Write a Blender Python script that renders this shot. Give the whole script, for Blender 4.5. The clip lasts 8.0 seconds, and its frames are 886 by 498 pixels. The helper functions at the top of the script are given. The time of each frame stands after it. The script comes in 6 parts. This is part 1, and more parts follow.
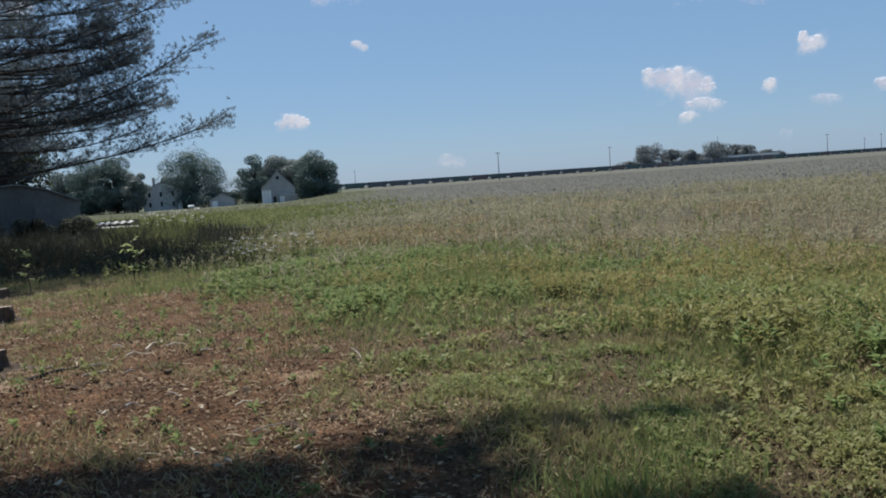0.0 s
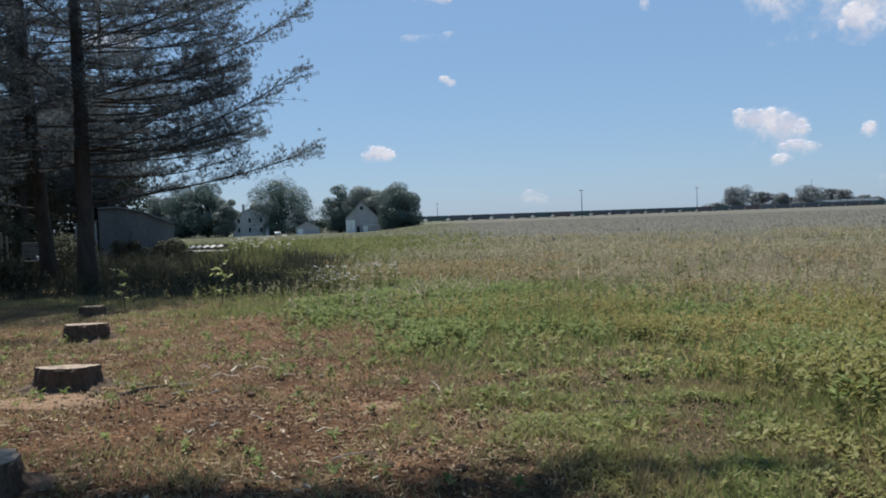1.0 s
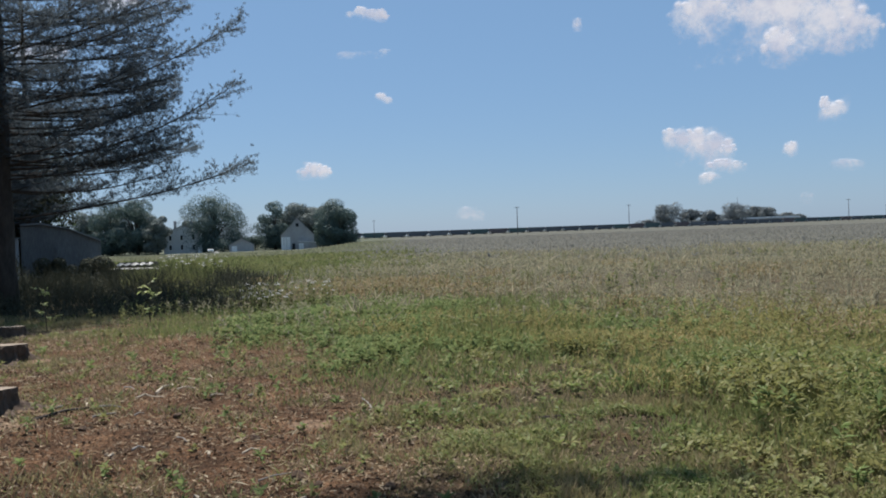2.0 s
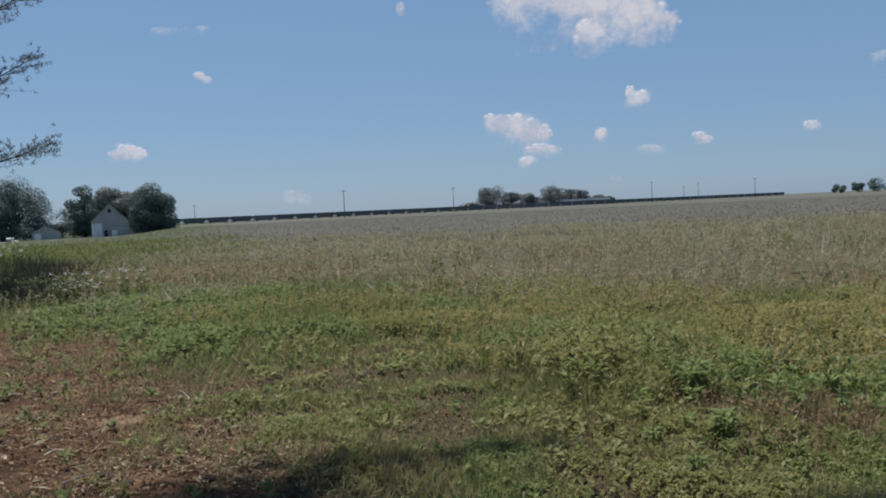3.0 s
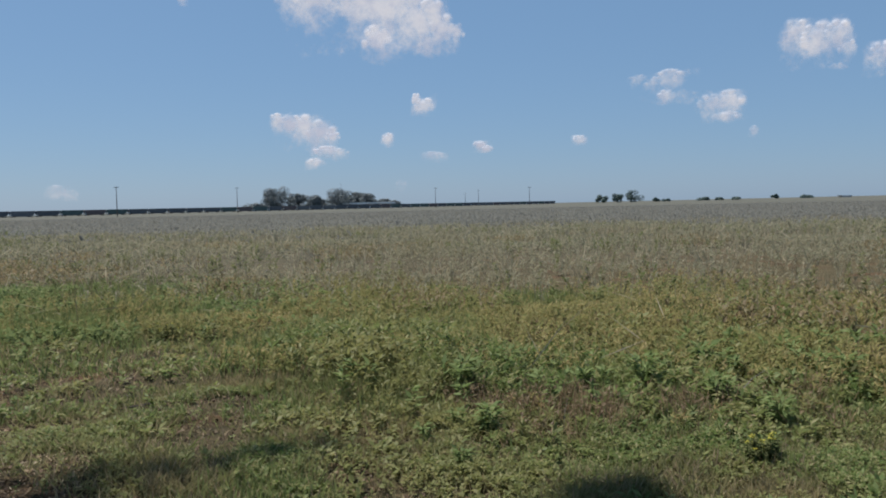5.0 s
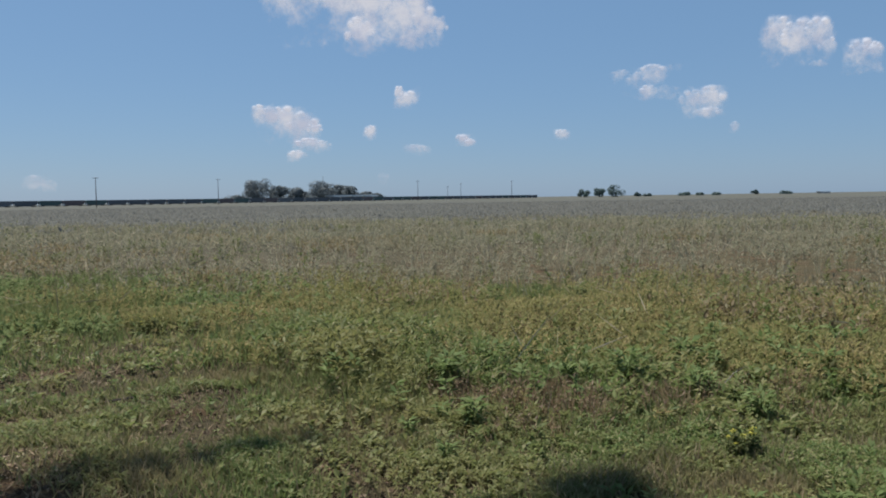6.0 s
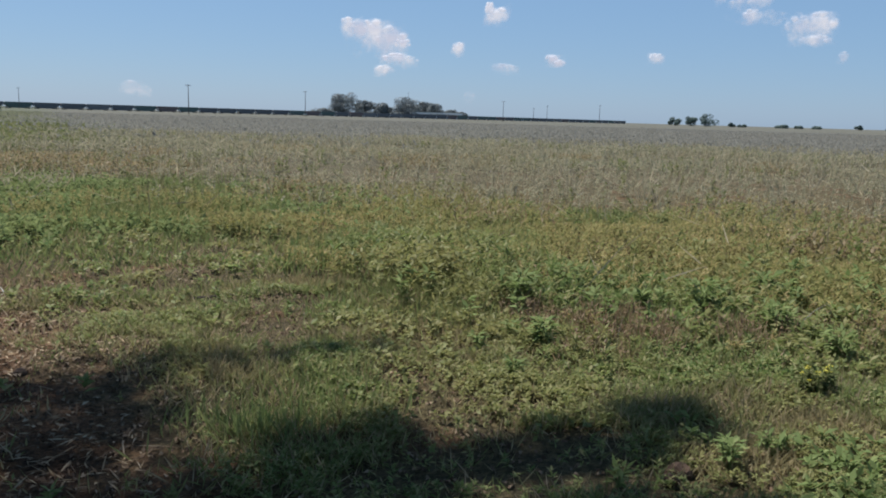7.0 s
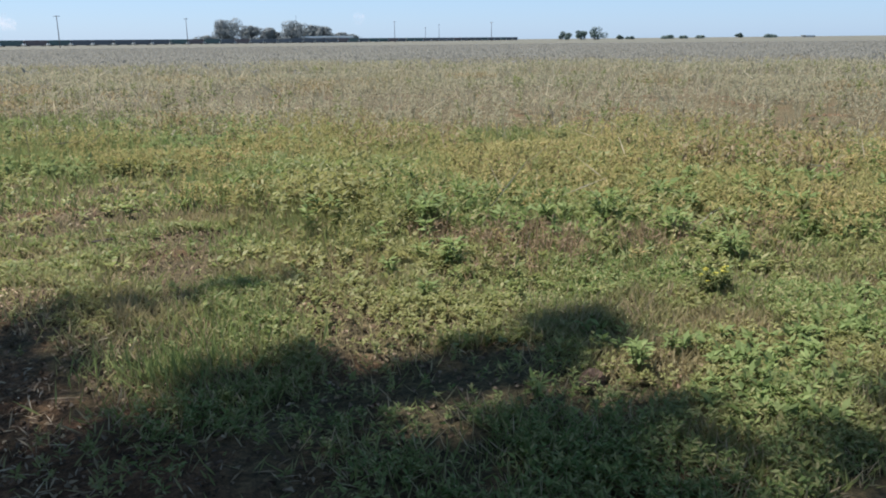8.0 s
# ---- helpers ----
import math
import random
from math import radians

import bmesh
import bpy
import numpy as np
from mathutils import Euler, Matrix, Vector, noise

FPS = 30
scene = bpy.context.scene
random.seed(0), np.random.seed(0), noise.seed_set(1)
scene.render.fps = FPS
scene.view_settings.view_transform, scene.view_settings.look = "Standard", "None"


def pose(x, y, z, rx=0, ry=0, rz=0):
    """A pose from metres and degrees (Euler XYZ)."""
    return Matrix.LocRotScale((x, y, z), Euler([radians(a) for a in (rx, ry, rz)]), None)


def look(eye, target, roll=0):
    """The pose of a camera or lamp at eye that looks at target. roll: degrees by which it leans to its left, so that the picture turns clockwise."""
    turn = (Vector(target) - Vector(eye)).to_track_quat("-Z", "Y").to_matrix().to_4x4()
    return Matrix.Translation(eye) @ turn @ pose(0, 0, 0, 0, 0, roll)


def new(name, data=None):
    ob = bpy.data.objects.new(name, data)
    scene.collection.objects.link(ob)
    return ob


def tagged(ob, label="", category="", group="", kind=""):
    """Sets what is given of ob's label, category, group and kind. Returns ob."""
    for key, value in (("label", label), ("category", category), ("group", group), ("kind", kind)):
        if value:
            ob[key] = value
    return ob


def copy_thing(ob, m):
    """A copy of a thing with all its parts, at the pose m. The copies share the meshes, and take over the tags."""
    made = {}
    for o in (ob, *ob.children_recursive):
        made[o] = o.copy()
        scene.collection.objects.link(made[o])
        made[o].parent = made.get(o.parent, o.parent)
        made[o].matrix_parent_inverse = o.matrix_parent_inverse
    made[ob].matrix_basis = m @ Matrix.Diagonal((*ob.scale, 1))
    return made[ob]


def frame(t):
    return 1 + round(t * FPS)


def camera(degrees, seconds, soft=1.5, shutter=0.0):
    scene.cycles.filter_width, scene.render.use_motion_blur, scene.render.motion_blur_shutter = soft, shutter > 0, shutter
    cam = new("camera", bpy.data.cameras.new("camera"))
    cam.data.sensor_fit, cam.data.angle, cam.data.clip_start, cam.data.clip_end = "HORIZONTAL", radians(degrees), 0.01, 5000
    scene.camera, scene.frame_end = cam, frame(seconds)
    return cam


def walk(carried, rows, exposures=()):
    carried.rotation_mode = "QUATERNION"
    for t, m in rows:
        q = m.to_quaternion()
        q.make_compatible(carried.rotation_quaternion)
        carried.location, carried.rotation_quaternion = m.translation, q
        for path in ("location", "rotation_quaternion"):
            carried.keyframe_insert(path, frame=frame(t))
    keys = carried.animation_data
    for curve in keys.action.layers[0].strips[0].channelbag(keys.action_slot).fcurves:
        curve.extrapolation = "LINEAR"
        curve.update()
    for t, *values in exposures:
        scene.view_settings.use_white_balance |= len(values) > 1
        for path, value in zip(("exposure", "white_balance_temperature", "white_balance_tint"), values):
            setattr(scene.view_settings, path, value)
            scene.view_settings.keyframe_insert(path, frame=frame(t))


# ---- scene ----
cam = camera(56.7, 8.0, soft=1.85)
PATH = [
    (0, (0.241, -0.462, 1.697), (0.152, 1.529, 1.531), -4.0),
    (0.1, (0.235, -0.465, 1.703), (0.094, 1.525, 1.556), -3.6),
    (0.2, (0.224, -0.468, 1.705), (0.045, 1.522, 1.624), -3.3),
    (0.3, (0.224, -0.468, 1.702), (0.036, 1.523, 1.646), -3.1),
    (0.5, (0.214, -0.463, 1.709), (0.003, 1.525, 1.643), -2.5),
    (0.6, (0.208, -0.465, 1.701), (-0.004, 1.523, 1.671), -2.2),
    (0.8, (0.198, -0.469, 1.687), (-0.042, 1.516, 1.620), -1.8),
    (1, (0.197, -0.458, 1.705), (-0.081, 1.521, 1.632), -2.1),
    (1.2, (0.187, -0.455, 1.694), (-0.074, 1.525, 1.595), -1.5),
    (2.3, (0.264, -0.430, 1.696), (0.202, 1.569, 1.675), -2.7),
    (2.5, (0.263, -0.430, 1.694), (0.252, 1.570, 1.673), -2.7),
    (2.8, (0.305, -0.434, 1.682), (0.450, 1.561, 1.647), -2.8),
    (3, (0.309, -0.433, 1.686), (0.600, 1.543, 1.591), -2.7),
    (3.2, (0.328, -0.437, 1.683), (0.757, 1.514, 1.586), -2.0),
    (3.5, (0.337, -0.442, 1.677), (0.876, 1.479, 1.536), -1.4),
    (4, (0.357, -0.446, 1.676), (0.886, 1.475, 1.502), -1.1),
    (4.5, (0.374, -0.449, 1.688), (0.977, 1.450, 1.515), -2.0),
    (4.7, (0.380, -0.462, 1.666), (1.114, 1.395, 1.565), -1.5),
    (5.8, (0.362, -0.468, 1.691), (1.187, 1.350, 1.558), -1.0),
    (6, (0.350, -0.469, 1.685), (1.177, 1.348, 1.561), -0.9),
    (6.5, (0.342, -0.469, 1.678), (1.131, 1.365, 1.558), 0.1),
    (6.8, (0.351, -0.475, 1.661), (1.052, 1.382, 1.414), 1.4),
    (7, (0.370, -0.484, 1.653), (1.010, 1.384, 1.337), 1.6),
    (7.2, (0.382, -0.490, 1.654), (1.065, 1.371, 1.388), 0.8),
    (7.3, (0.378, -0.477, 1.662), (1.105, 1.361, 1.357), 0.2),
    (7.5, (0.380, -0.454, 1.683), (1.135, 1.377, 1.403), -1.5),
    (7.6, (0.380, -0.455, 1.676), (1.150, 1.372, 1.408), -2.1),
    (7.7, (0.379, -0.460, 1.666), (1.135, 1.351, 1.280), -2.9),
    (7.8, (0.377, -0.466, 1.657), (1.176, 1.309, 1.199), -3.0),
    (7.9, (0.362, -0.453, 1.652), (1.200, 1.307, 1.198), -1.8),
    (8, (0.347, -0.440, 1.648), (1.193, 1.303, 1.154), -0.6),
]
walk(cam, [(t, look(eye, target, roll)) for t, eye, target, roll in PATH],
     [(0.0, 0.52, 6160, 11), (1.0, 0.66, 6260, 11.5), (2.5, 0.43, 6180, 11.5), (3.0, 0.33, 6200, 12), (3.5, 0.32, 6160, 11.5), (4.5, 0.38, 6160, 11.5), (6.0, 0.36, 6060, 11), (6.5, 0.37, 6060, 11.5), (7.0, 0.60, 6160, 12), (7.5, 0.68, 6200, 12), (8.0, 1.15, 6220, 13)])

# ---- light: high summer sun from ahead on the left, clear sky ----
SUN_EL, SUN_AZ = radians(63), radians(-32)  # azimuth from +y towards +x
SUN_DIR = Vector((math.sin(SUN_AZ) * math.cos(SUN_EL), math.cos(SUN_AZ) * math.cos(SUN_EL), math.sin(SUN_EL)))
sun_data = bpy.data.lights.new("sun", "SUN")
sun_data.energy, sun_data.angle, sun_data.color = 5.0, radians(0.53), (1.0, 0.95, 0.86)
sun = new("sun", sun_data)
sun.matrix_world = look(SUN_DIR * 100, (0, 0, 0))
world = bpy.data.worlds.new("sky")
scene.world = world
world.use_nodes = True
wn = world.node_tree.nodes
sky = wn.new("ShaderNodeTexSky")
sky.sky_type, sky.sun_disc = "NISHITA", False
sky.sun_elevation, sky.sun_rotation = SUN_EL, SUN_AZ
sky.air_density, sky.dust_density, sky.ozone_density, sky.altitude = 1.0, 0.45, 2.5, 300
wn["Background"].inputs["Strength"].default_value = 0.06
# thin summer haze evens the sky out between zenith and horizon
haze = wn.new("ShaderNodeMix")
haze.data_type = "RGBA"
haze.inputs[0].default_value = 0.6
haze.inputs[7].default_value = (2.58, 4.58, 7.15, 1)
world.node_tree.links.new(sky.outputs["Color"], haze.inputs[6])
world.node_tree.links.new(haze.outputs[2], wn["Background"].inputs["Color"])



# ---- materials ----
def nodes_of(name):
    m = bpy.data.materials.new(name)
    m.use_nodes = True
    return m, m.node_tree.nodes, m.node_tree.links, m.node_tree.nodes["Principled BSDF"]


def ramp(nodes, stops):
    r = nodes.new("ShaderNodeValToRGB")
    while len(r.color_ramp.elements) < len(stops):
        r.color_ramp.elements.new(0.5)
    for e, (p, c) in zip(r.color_ramp.elements, stops):
        e.position, e.color = p, (*c, 1)
    return r


def noise_node(nodes, links, scale, detail=4, rough=0.6, coords=None):
    n = nodes.new("ShaderNodeTexNoise")
    n.inputs["Scale"].default_value, n.inputs["Detail"].default_value, n.inputs["Roughness"].default_value = scale, detail, rough
    if coords is None:
        coords = nodes.new("ShaderNodeNewGeometry").outputs["Position"]
    links.new(coords, n.inputs["Vector"])
    return n


def mix_col(nodes, links, fac, a, b, mode="MIX"):
    m = nodes.new("ShaderNodeMix")
    m.data_type, m.blend_type = "RGBA", mode
    for sock, v in ((m.inputs[0], fac), (m.inputs[6], a), (m.inputs[7], b)):
        if isinstance(v, bpy.types.NodeSocket):
            links.new(v, sock)
        else:
            sock.default_value = v if not isinstance(v, tuple) else (*v, 1)
    return m.outputs[2]


def math_node(nodes, links, op, a, b=0.0, c=0.0):
    m = nodes.new("ShaderNodeMath")
    m.operation, m.use_clamp = op, False
    for sock, v in zip(m.inputs, (a, b, c)):
        if isinstance(v, bpy.types.NodeSocket):
            links.new(v, sock)
        else:
            sock.default_value = v
    return m.outputs[0]


def leaf_mat(name, colours, patch=None, patch_scale=0.25, through_light=0.45, rough=0.6, gloss=0.25):
    """Foliage: each leaf its own tone, drifting tone in patches, light that comes through."""
    m, n, l, p = nodes_of(name)
    geo = n.new("ShaderNodeNewGeometry")
    k = len(colours)
    r = ramp(n, [((i + 0.5) / k, c) for i, c in enumerate(colours)])
    l.new(geo.outputs["Random Per Island"], r.inputs["Fac"])
    col = r.outputs["Color"]
    if patch:
        nz = noise_node(n, l, patch_scale, 3)
        rr = ramp(n, [(0.42, (0, 0, 0)), (0.6, (1, 1, 1))])
        l.new(nz.outputs["Fac"], rr.inputs["Fac"])
        f = math_node(n, l, "MULTIPLY", rr.outputs["Color"], 0.75)
        col = mix_col(n, l, f, col, patch)
    l.new(col, p.inputs["Base Color"])
    p.inputs["Roughness"].default_value = rough
    p.inputs["Specular IOR Level"].default_value = gloss
    t = n.new("ShaderNodeBsdfTranslucent")
    l.new(col, t.inputs["Color"])
    mx = n.new("ShaderNodeMixShader")
    mx.inputs["Fac"].default_value = through_light
    l.new(p.outputs[0], mx.inputs[1])
    l.new(t.outputs[0], mx.inputs[2])
    l.new(mx.outputs[0], n["Material Output"].inputs["Surface"])
    return m


def rough_mat(name, c1, c2, scale=6.0, rough=0.85, bump=0.3, fine=60.0, metal=0.0, spec=0.3, stretch=None):
    """A worn surface: two tones at two scales, with fine relief."""
    m, n, l, p = nodes_of(name)
    tc = n.new("ShaderNodeTexCoord")
    co = tc.outputs["Object"]
    if stretch:
        mp = n.new("ShaderNodeMapping")
        mp.inputs["Scale"].default_value = stretch
        l.new(co, mp.inputs["Vector"])
        co = mp.outputs["Vector"]
    a = noise_node(n, l, scale, 5, 0.6, co)
    b = noise_node(n, l, fine, 4, 0.7, co)
    r = ramp(n, [(0.32, c1), (0.68, c2)])
    l.new(a.outputs["Fac"], r.inputs["Fac"])
    r2 = ramp(n, [(0.3, (0.72, 0.72, 0.72)), (0.7, (1.15, 1.15, 1.15))])
    l.new(b.outputs["Fac"], r2.inputs["Fac"])
    col = mix_col(n, l, 1.0, r.outputs["Color"], r2.outputs["Color"], "MULTIPLY")
    l.new(col, p.inputs["Base Color"])
    p.inputs["Roughness"].default_value, p.inputs["Metallic"].default_value = rough, metal
    p.inputs["Specular IOR Level"].default_value = spec
    bm_ = n.new("ShaderNodeBump")
    bm_.inputs["Strength"].default_value, bm_.inputs["Distance"].default_value = bump, 0.02
    l.new(b.outputs["Fac"], bm_.inputs["Height"])
    l.new(bm_.outputs["Normal"], p.inputs["Normal"])
    return m


def ground_material():
    """Bare red-brown earth round the felled trees, thin turf beside it, dry weedy field beyond."""
    m, n, l, p = nodes_of("earth_and_turf")
    geo = n.new("ShaderNodeNewGeometry")
    pos = geo.outputs["Position"]
    sep = n.new("ShaderNodeSeparateXYZ")
    l.new(pos, sep.inputs[0])
    x, y = sep.outputs["X"], sep.outputs["Y"]
    wob = noise_node(n, l, 0.7, 4, 0.65, pos)
    w = math_node(n, l, "MULTIPLY", math_node(n, l, "SUBTRACT", wob.outputs["Fac"], 0.5), 5.0)
    # bare earth: right edge runs from (-0.2, 4.5) to (-3, 12), far edge at y = 13
    edge = math_node(n, l, "MULTIPLY_ADD", math_node(n, l, "SUBTRACT", y, 4.5), 0.33, x)
    edge = math_node(n, l, "ADD", edge, w)
    right = n.new("ShaderNodeMapRange")
    right.interpolation_type = "SMOOTHSTEP"
    l.new(edge, right.inputs["Value"])
    for k_, v_ in (("From Min", 0.6), ("From Max", -0.5), ("To Min", 0.0), ("To Max", 1.0)):
        right.inputs[k_].default_value = v_
    far = n.new("ShaderNodeMapRange")
    far.interpolation_type = "SMOOTHSTEP"
    l.new(math_node(n, l, "ADD", y, w), far.inputs["Value"])
    for k_, v_ in (("From Min", 15.5), ("From Max", 12.0), ("To Min", 0.0), ("To Max", 1.0)):
        far.inputs[k_].default_value = v_
    bare = math_node(n, l, "MULTIPLY", right.outputs[0], far.outputs[0])
    # small bare spots in the turf
    spots = noise_node(n, l, 0.9, 3, 0.5, pos)
    sr = ramp(n, [(0.56, (0, 0, 0)), (0.66, (1, 1, 1))])
    l.new(spots.outputs["Fac"], sr.inputs["Fac"])
    bare = math_node(n, l, "MAXIMUM", bare, math_node(n, l, "MULTIPLY", sr.outputs["Color"], 0.7))
    soil = noise_node(n, l, 1.6, 6, 0.7, pos)
    soil_r = ramp(n, [(0.3, (0.050, 0.031, 0.02)), (0.45, (0.110, 0.063, 0.037)), (0.58, (0.163, 0.094, 0.055)), (0.72, (0.285, 0.180, 0.108))])
    l.new(soil.outputs["Fac"], soil_r.inputs["Fac"])
    grit = noise_node(n, l, 22, 6, 0.8, pos)
    grit_r = ramp(n, [(0.34, (0.3, 0.3, 0.3)), (0.5, (0.95, 0.93, 0.9)), (0.66, (1.85, 1.7, 1.5))])
    l.new(grit.outputs["Fac"], grit_r.inputs["Fac"])
    soil_c = mix_col(n, l, 1.0, soil_r.outputs["Color"], grit_r.outputs["Color"], "MULTIPLY")
    turf = noise_node(n, l, 2.2, 6, 0.7, pos)
    turf_r = ramp(n, [(0.3, (0.07, 0.06, 0.032)), (0.5, (0.11, 0.092, 0.052)), (0.7, (0.16, 0.125, 0.075))])
    l.new(turf.outputs["Fac"], turf_r.inputs["Fac"])
    near = mix_col(n, l, bare, mix_col(n, l, 1.0, turf_r.outputs["Color"], grit_r.outputs["Color"], "MULTIPLY"), soil_c)
    # open field: drifts of green and dry brown, greyed for haze, in long flat bands
    mp = n.new("ShaderNodeMapping")
    mp.inputs["Scale"].default_value = (0.5, 1.0, 1.0)
    l.new(pos, mp.inputs["Vector"])
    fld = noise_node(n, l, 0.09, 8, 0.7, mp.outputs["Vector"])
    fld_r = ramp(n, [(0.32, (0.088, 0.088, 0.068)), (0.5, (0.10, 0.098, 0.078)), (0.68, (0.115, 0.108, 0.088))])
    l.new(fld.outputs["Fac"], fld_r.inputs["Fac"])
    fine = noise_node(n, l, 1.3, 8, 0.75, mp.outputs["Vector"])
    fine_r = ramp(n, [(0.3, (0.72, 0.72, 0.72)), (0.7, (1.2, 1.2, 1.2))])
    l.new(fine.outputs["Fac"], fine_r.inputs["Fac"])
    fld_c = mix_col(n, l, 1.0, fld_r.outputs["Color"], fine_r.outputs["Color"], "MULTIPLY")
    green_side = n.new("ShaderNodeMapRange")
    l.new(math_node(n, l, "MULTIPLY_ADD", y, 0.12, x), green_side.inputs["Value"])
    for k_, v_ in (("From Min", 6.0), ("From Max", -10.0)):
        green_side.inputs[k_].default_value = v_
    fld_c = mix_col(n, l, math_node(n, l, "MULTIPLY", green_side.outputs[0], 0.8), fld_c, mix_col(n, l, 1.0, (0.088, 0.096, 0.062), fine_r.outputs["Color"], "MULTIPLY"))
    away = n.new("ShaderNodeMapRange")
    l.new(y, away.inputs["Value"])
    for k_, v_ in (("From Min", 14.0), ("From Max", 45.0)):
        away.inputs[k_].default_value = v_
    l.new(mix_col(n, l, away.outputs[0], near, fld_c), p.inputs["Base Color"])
    p.inputs["Roughness"].default_value = 0.95
    p.inputs["Specular IOR Level"].default_value = 0.1
    b = n.new("ShaderNodeBump")
    b.inputs["Strength"].default_value, b.inputs["Distance"].default_value = 1.0, 0.06
    l.new(grit.outputs["Fac"], b.inputs["Height"])
    l.new(b.outputs["Normal"], p.inputs["Normal"])
    return m


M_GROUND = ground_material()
M_GRASS = leaf_mat("fresh_grass", [(0.144, 0.182, 0.056), (0.200, 0.226, 0.076), (0.266, 0.263, 0.109), (0.385, 0.307, 0.196)], (0.296, 0.237, 0.130), 0.6)
M_LUSH = leaf_mat("lush_grass", [(0.135, 0.188, 0.062), (0.178, 0.226, 0.078), (0.232, 0.262, 0.100)], (0.218, 0.230, 0.090), 0.5)
M_WEED = leaf_mat("green_weed_leaf", [(0.138, 0.178, 0.060), (0.185, 0.223, 0.080), (0.244, 0.261, 0.106), (0.307, 0.284, 0.139)], (0.260, 0.233, 0.106), 0.5)
M_FRESH = leaf_mat("fresh_weed_leaf", [(0.108, 0.160, 0.045), (0.151, 0.205, 0.060), (0.210, 0.248, 0.085), (0.306, 0.290, 0.130)], (0.232, 0.216, 0.080), 0.6)
M_LEAFY = leaf_mat("leafy_strip_leaf", [(0.122, 0.178, 0.066), (0.160, 0.220, 0.084), (0.206, 0.256, 0.106), (0.280, 0.292, 0.138)], (0.190, 0.226, 0.088), 0.6, rough=0.9, gloss=0.07)
M_BROAD = leaf_mat("broad_weed_leaf", [(0.127, 0.175, 0.056), (0.167, 0.221, 0.074), (0.220, 0.266, 0.100)], rough=0.75)
M_DRY = leaf_mat("yellowing_weed", [(0.225, 0.225, 0.084), (0.310, 0.275, 0.110), (0.385, 0.312, 0.135), (0.330, 0.232, 0.118), (0.192, 0.215, 0.080), (0.46, 0.375, 0.19)], (0.235, 0.230, 0.088), 0.28, rough=0.95, gloss=0.06)
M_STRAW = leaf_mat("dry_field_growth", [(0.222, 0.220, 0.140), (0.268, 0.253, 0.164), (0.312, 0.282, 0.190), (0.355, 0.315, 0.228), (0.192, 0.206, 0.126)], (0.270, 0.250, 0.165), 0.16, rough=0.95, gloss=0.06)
# far growth: haze is put into the colour as grey-blue
M_FAR_HAZED = leaf_mat("hazed_field_growth", [(0.190, 0.188, 0.165), (0.200, 0.196, 0.172), (0.210, 0.204, 0.180)], (0.200, 0.198, 0.176), 0.03, rough=0.95, gloss=0.06)
M_PALESTRAW = leaf_mat("pale_straw", [(0.26, 0.22, 0.135), (0.33, 0.285, 0.185), (0.42, 0.37, 0.265)], through_light=0.4, rough=0.95, gloss=0.06)
M_OLIVE = leaf_mat("olive_field_growth", [(0.12, 0.15, 0.055), (0.155, 0.18, 0.07), (0.20, 0.21, 0.095)], (0.185, 0.185, 0.085), 0.15, rough=0.95, gloss=0.06)
# far copy of the olive leaf, paler and greyer
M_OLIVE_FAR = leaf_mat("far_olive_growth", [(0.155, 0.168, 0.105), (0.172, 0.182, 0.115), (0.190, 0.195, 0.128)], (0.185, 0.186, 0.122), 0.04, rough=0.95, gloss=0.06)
M_RUSSET = leaf_mat("russet_weeds", [(0.22, 0.165, 0.085), (0.28, 0.21, 0.115), (0.32, 0.26, 0.15), (0.19, 0.175, 0.08)])
M_DEAD = leaf_mat("dead_weed_stem", [(0.20, 0.135, 0.08), (0.27, 0.19, 0.11), (0.33, 0.25, 0.15), (0.16, 0.11, 0.07)])
M_LITTER = leaf_mat("leaf_litter", [(0.15, 0.095, 0.055), (0.22, 0.155, 0.09), (0.31, 0.23, 0.14), (0.10, 0.06, 0.038), (0.36, 0.285, 0.19)], through_light=0.05, rough=0.9)
M_CRUMB = leaf_mat("soil_crumb", [(0.05, 0.032, 0.02), (0.085, 0.055, 0.035), (0.13, 0.085, 0.055), (0.20, 0.15, 0.10)], through_light=0.02, rough=0.95)
M_NEEDLE = leaf_mat("pine_needles", [(0.076, 0.097, 0.114), (0.092, 0.115, 0.132), (0.107, 0.130, 0.143), (0.120, 0.138, 0.143)], through_light=0.6)
# leaf colour darkened and browned to stand for the pines' shade
M_SHADE_LEAF = leaf_mat("shade_darkened_leaf", [(0.050, 0.054, 0.038), (0.064, 0.068, 0.046), (0.078, 0.078, 0.054)], through_light=0.2, rough=1.0)
M_BARK = rough_mat("bark", (0.042, 0.036, 0.032), (0.088, 0.072, 0.060), 5, 0.95, 0.8, 26, stretch=(1, 1, 0.25))
M_TREE = leaf_mat("tree_leaves", [(0.068, 0.098, 0.058), (0.088, 0.122, 0.070), (0.112, 0.145, 0.082)], through_light=0.25)
# distant leaves: haze is painted in as paler, bluer colours
M_TREE_HAZED = leaf_mat("hazed_farm_tree_leaves", [(0.080, 0.118, 0.106), (0.098, 0.140, 0.124), (0.116, 0.160, 0.136)], through_light=0.22)
M_GROVE_HAZED = leaf_mat("hazed_grove_leaves", [(0.150, 0.170, 0.172), (0.164, 0.184, 0.184), (0.178, 0.196, 0.192)], through_light=0.2)
M_TREE_PALE_HAZED = leaf_mat("hazed_tree_leaves", [(0.120, 0.146, 0.134), (0.143, 0.170, 0.153), (0.163, 0.188, 0.165)], through_light=0.2)


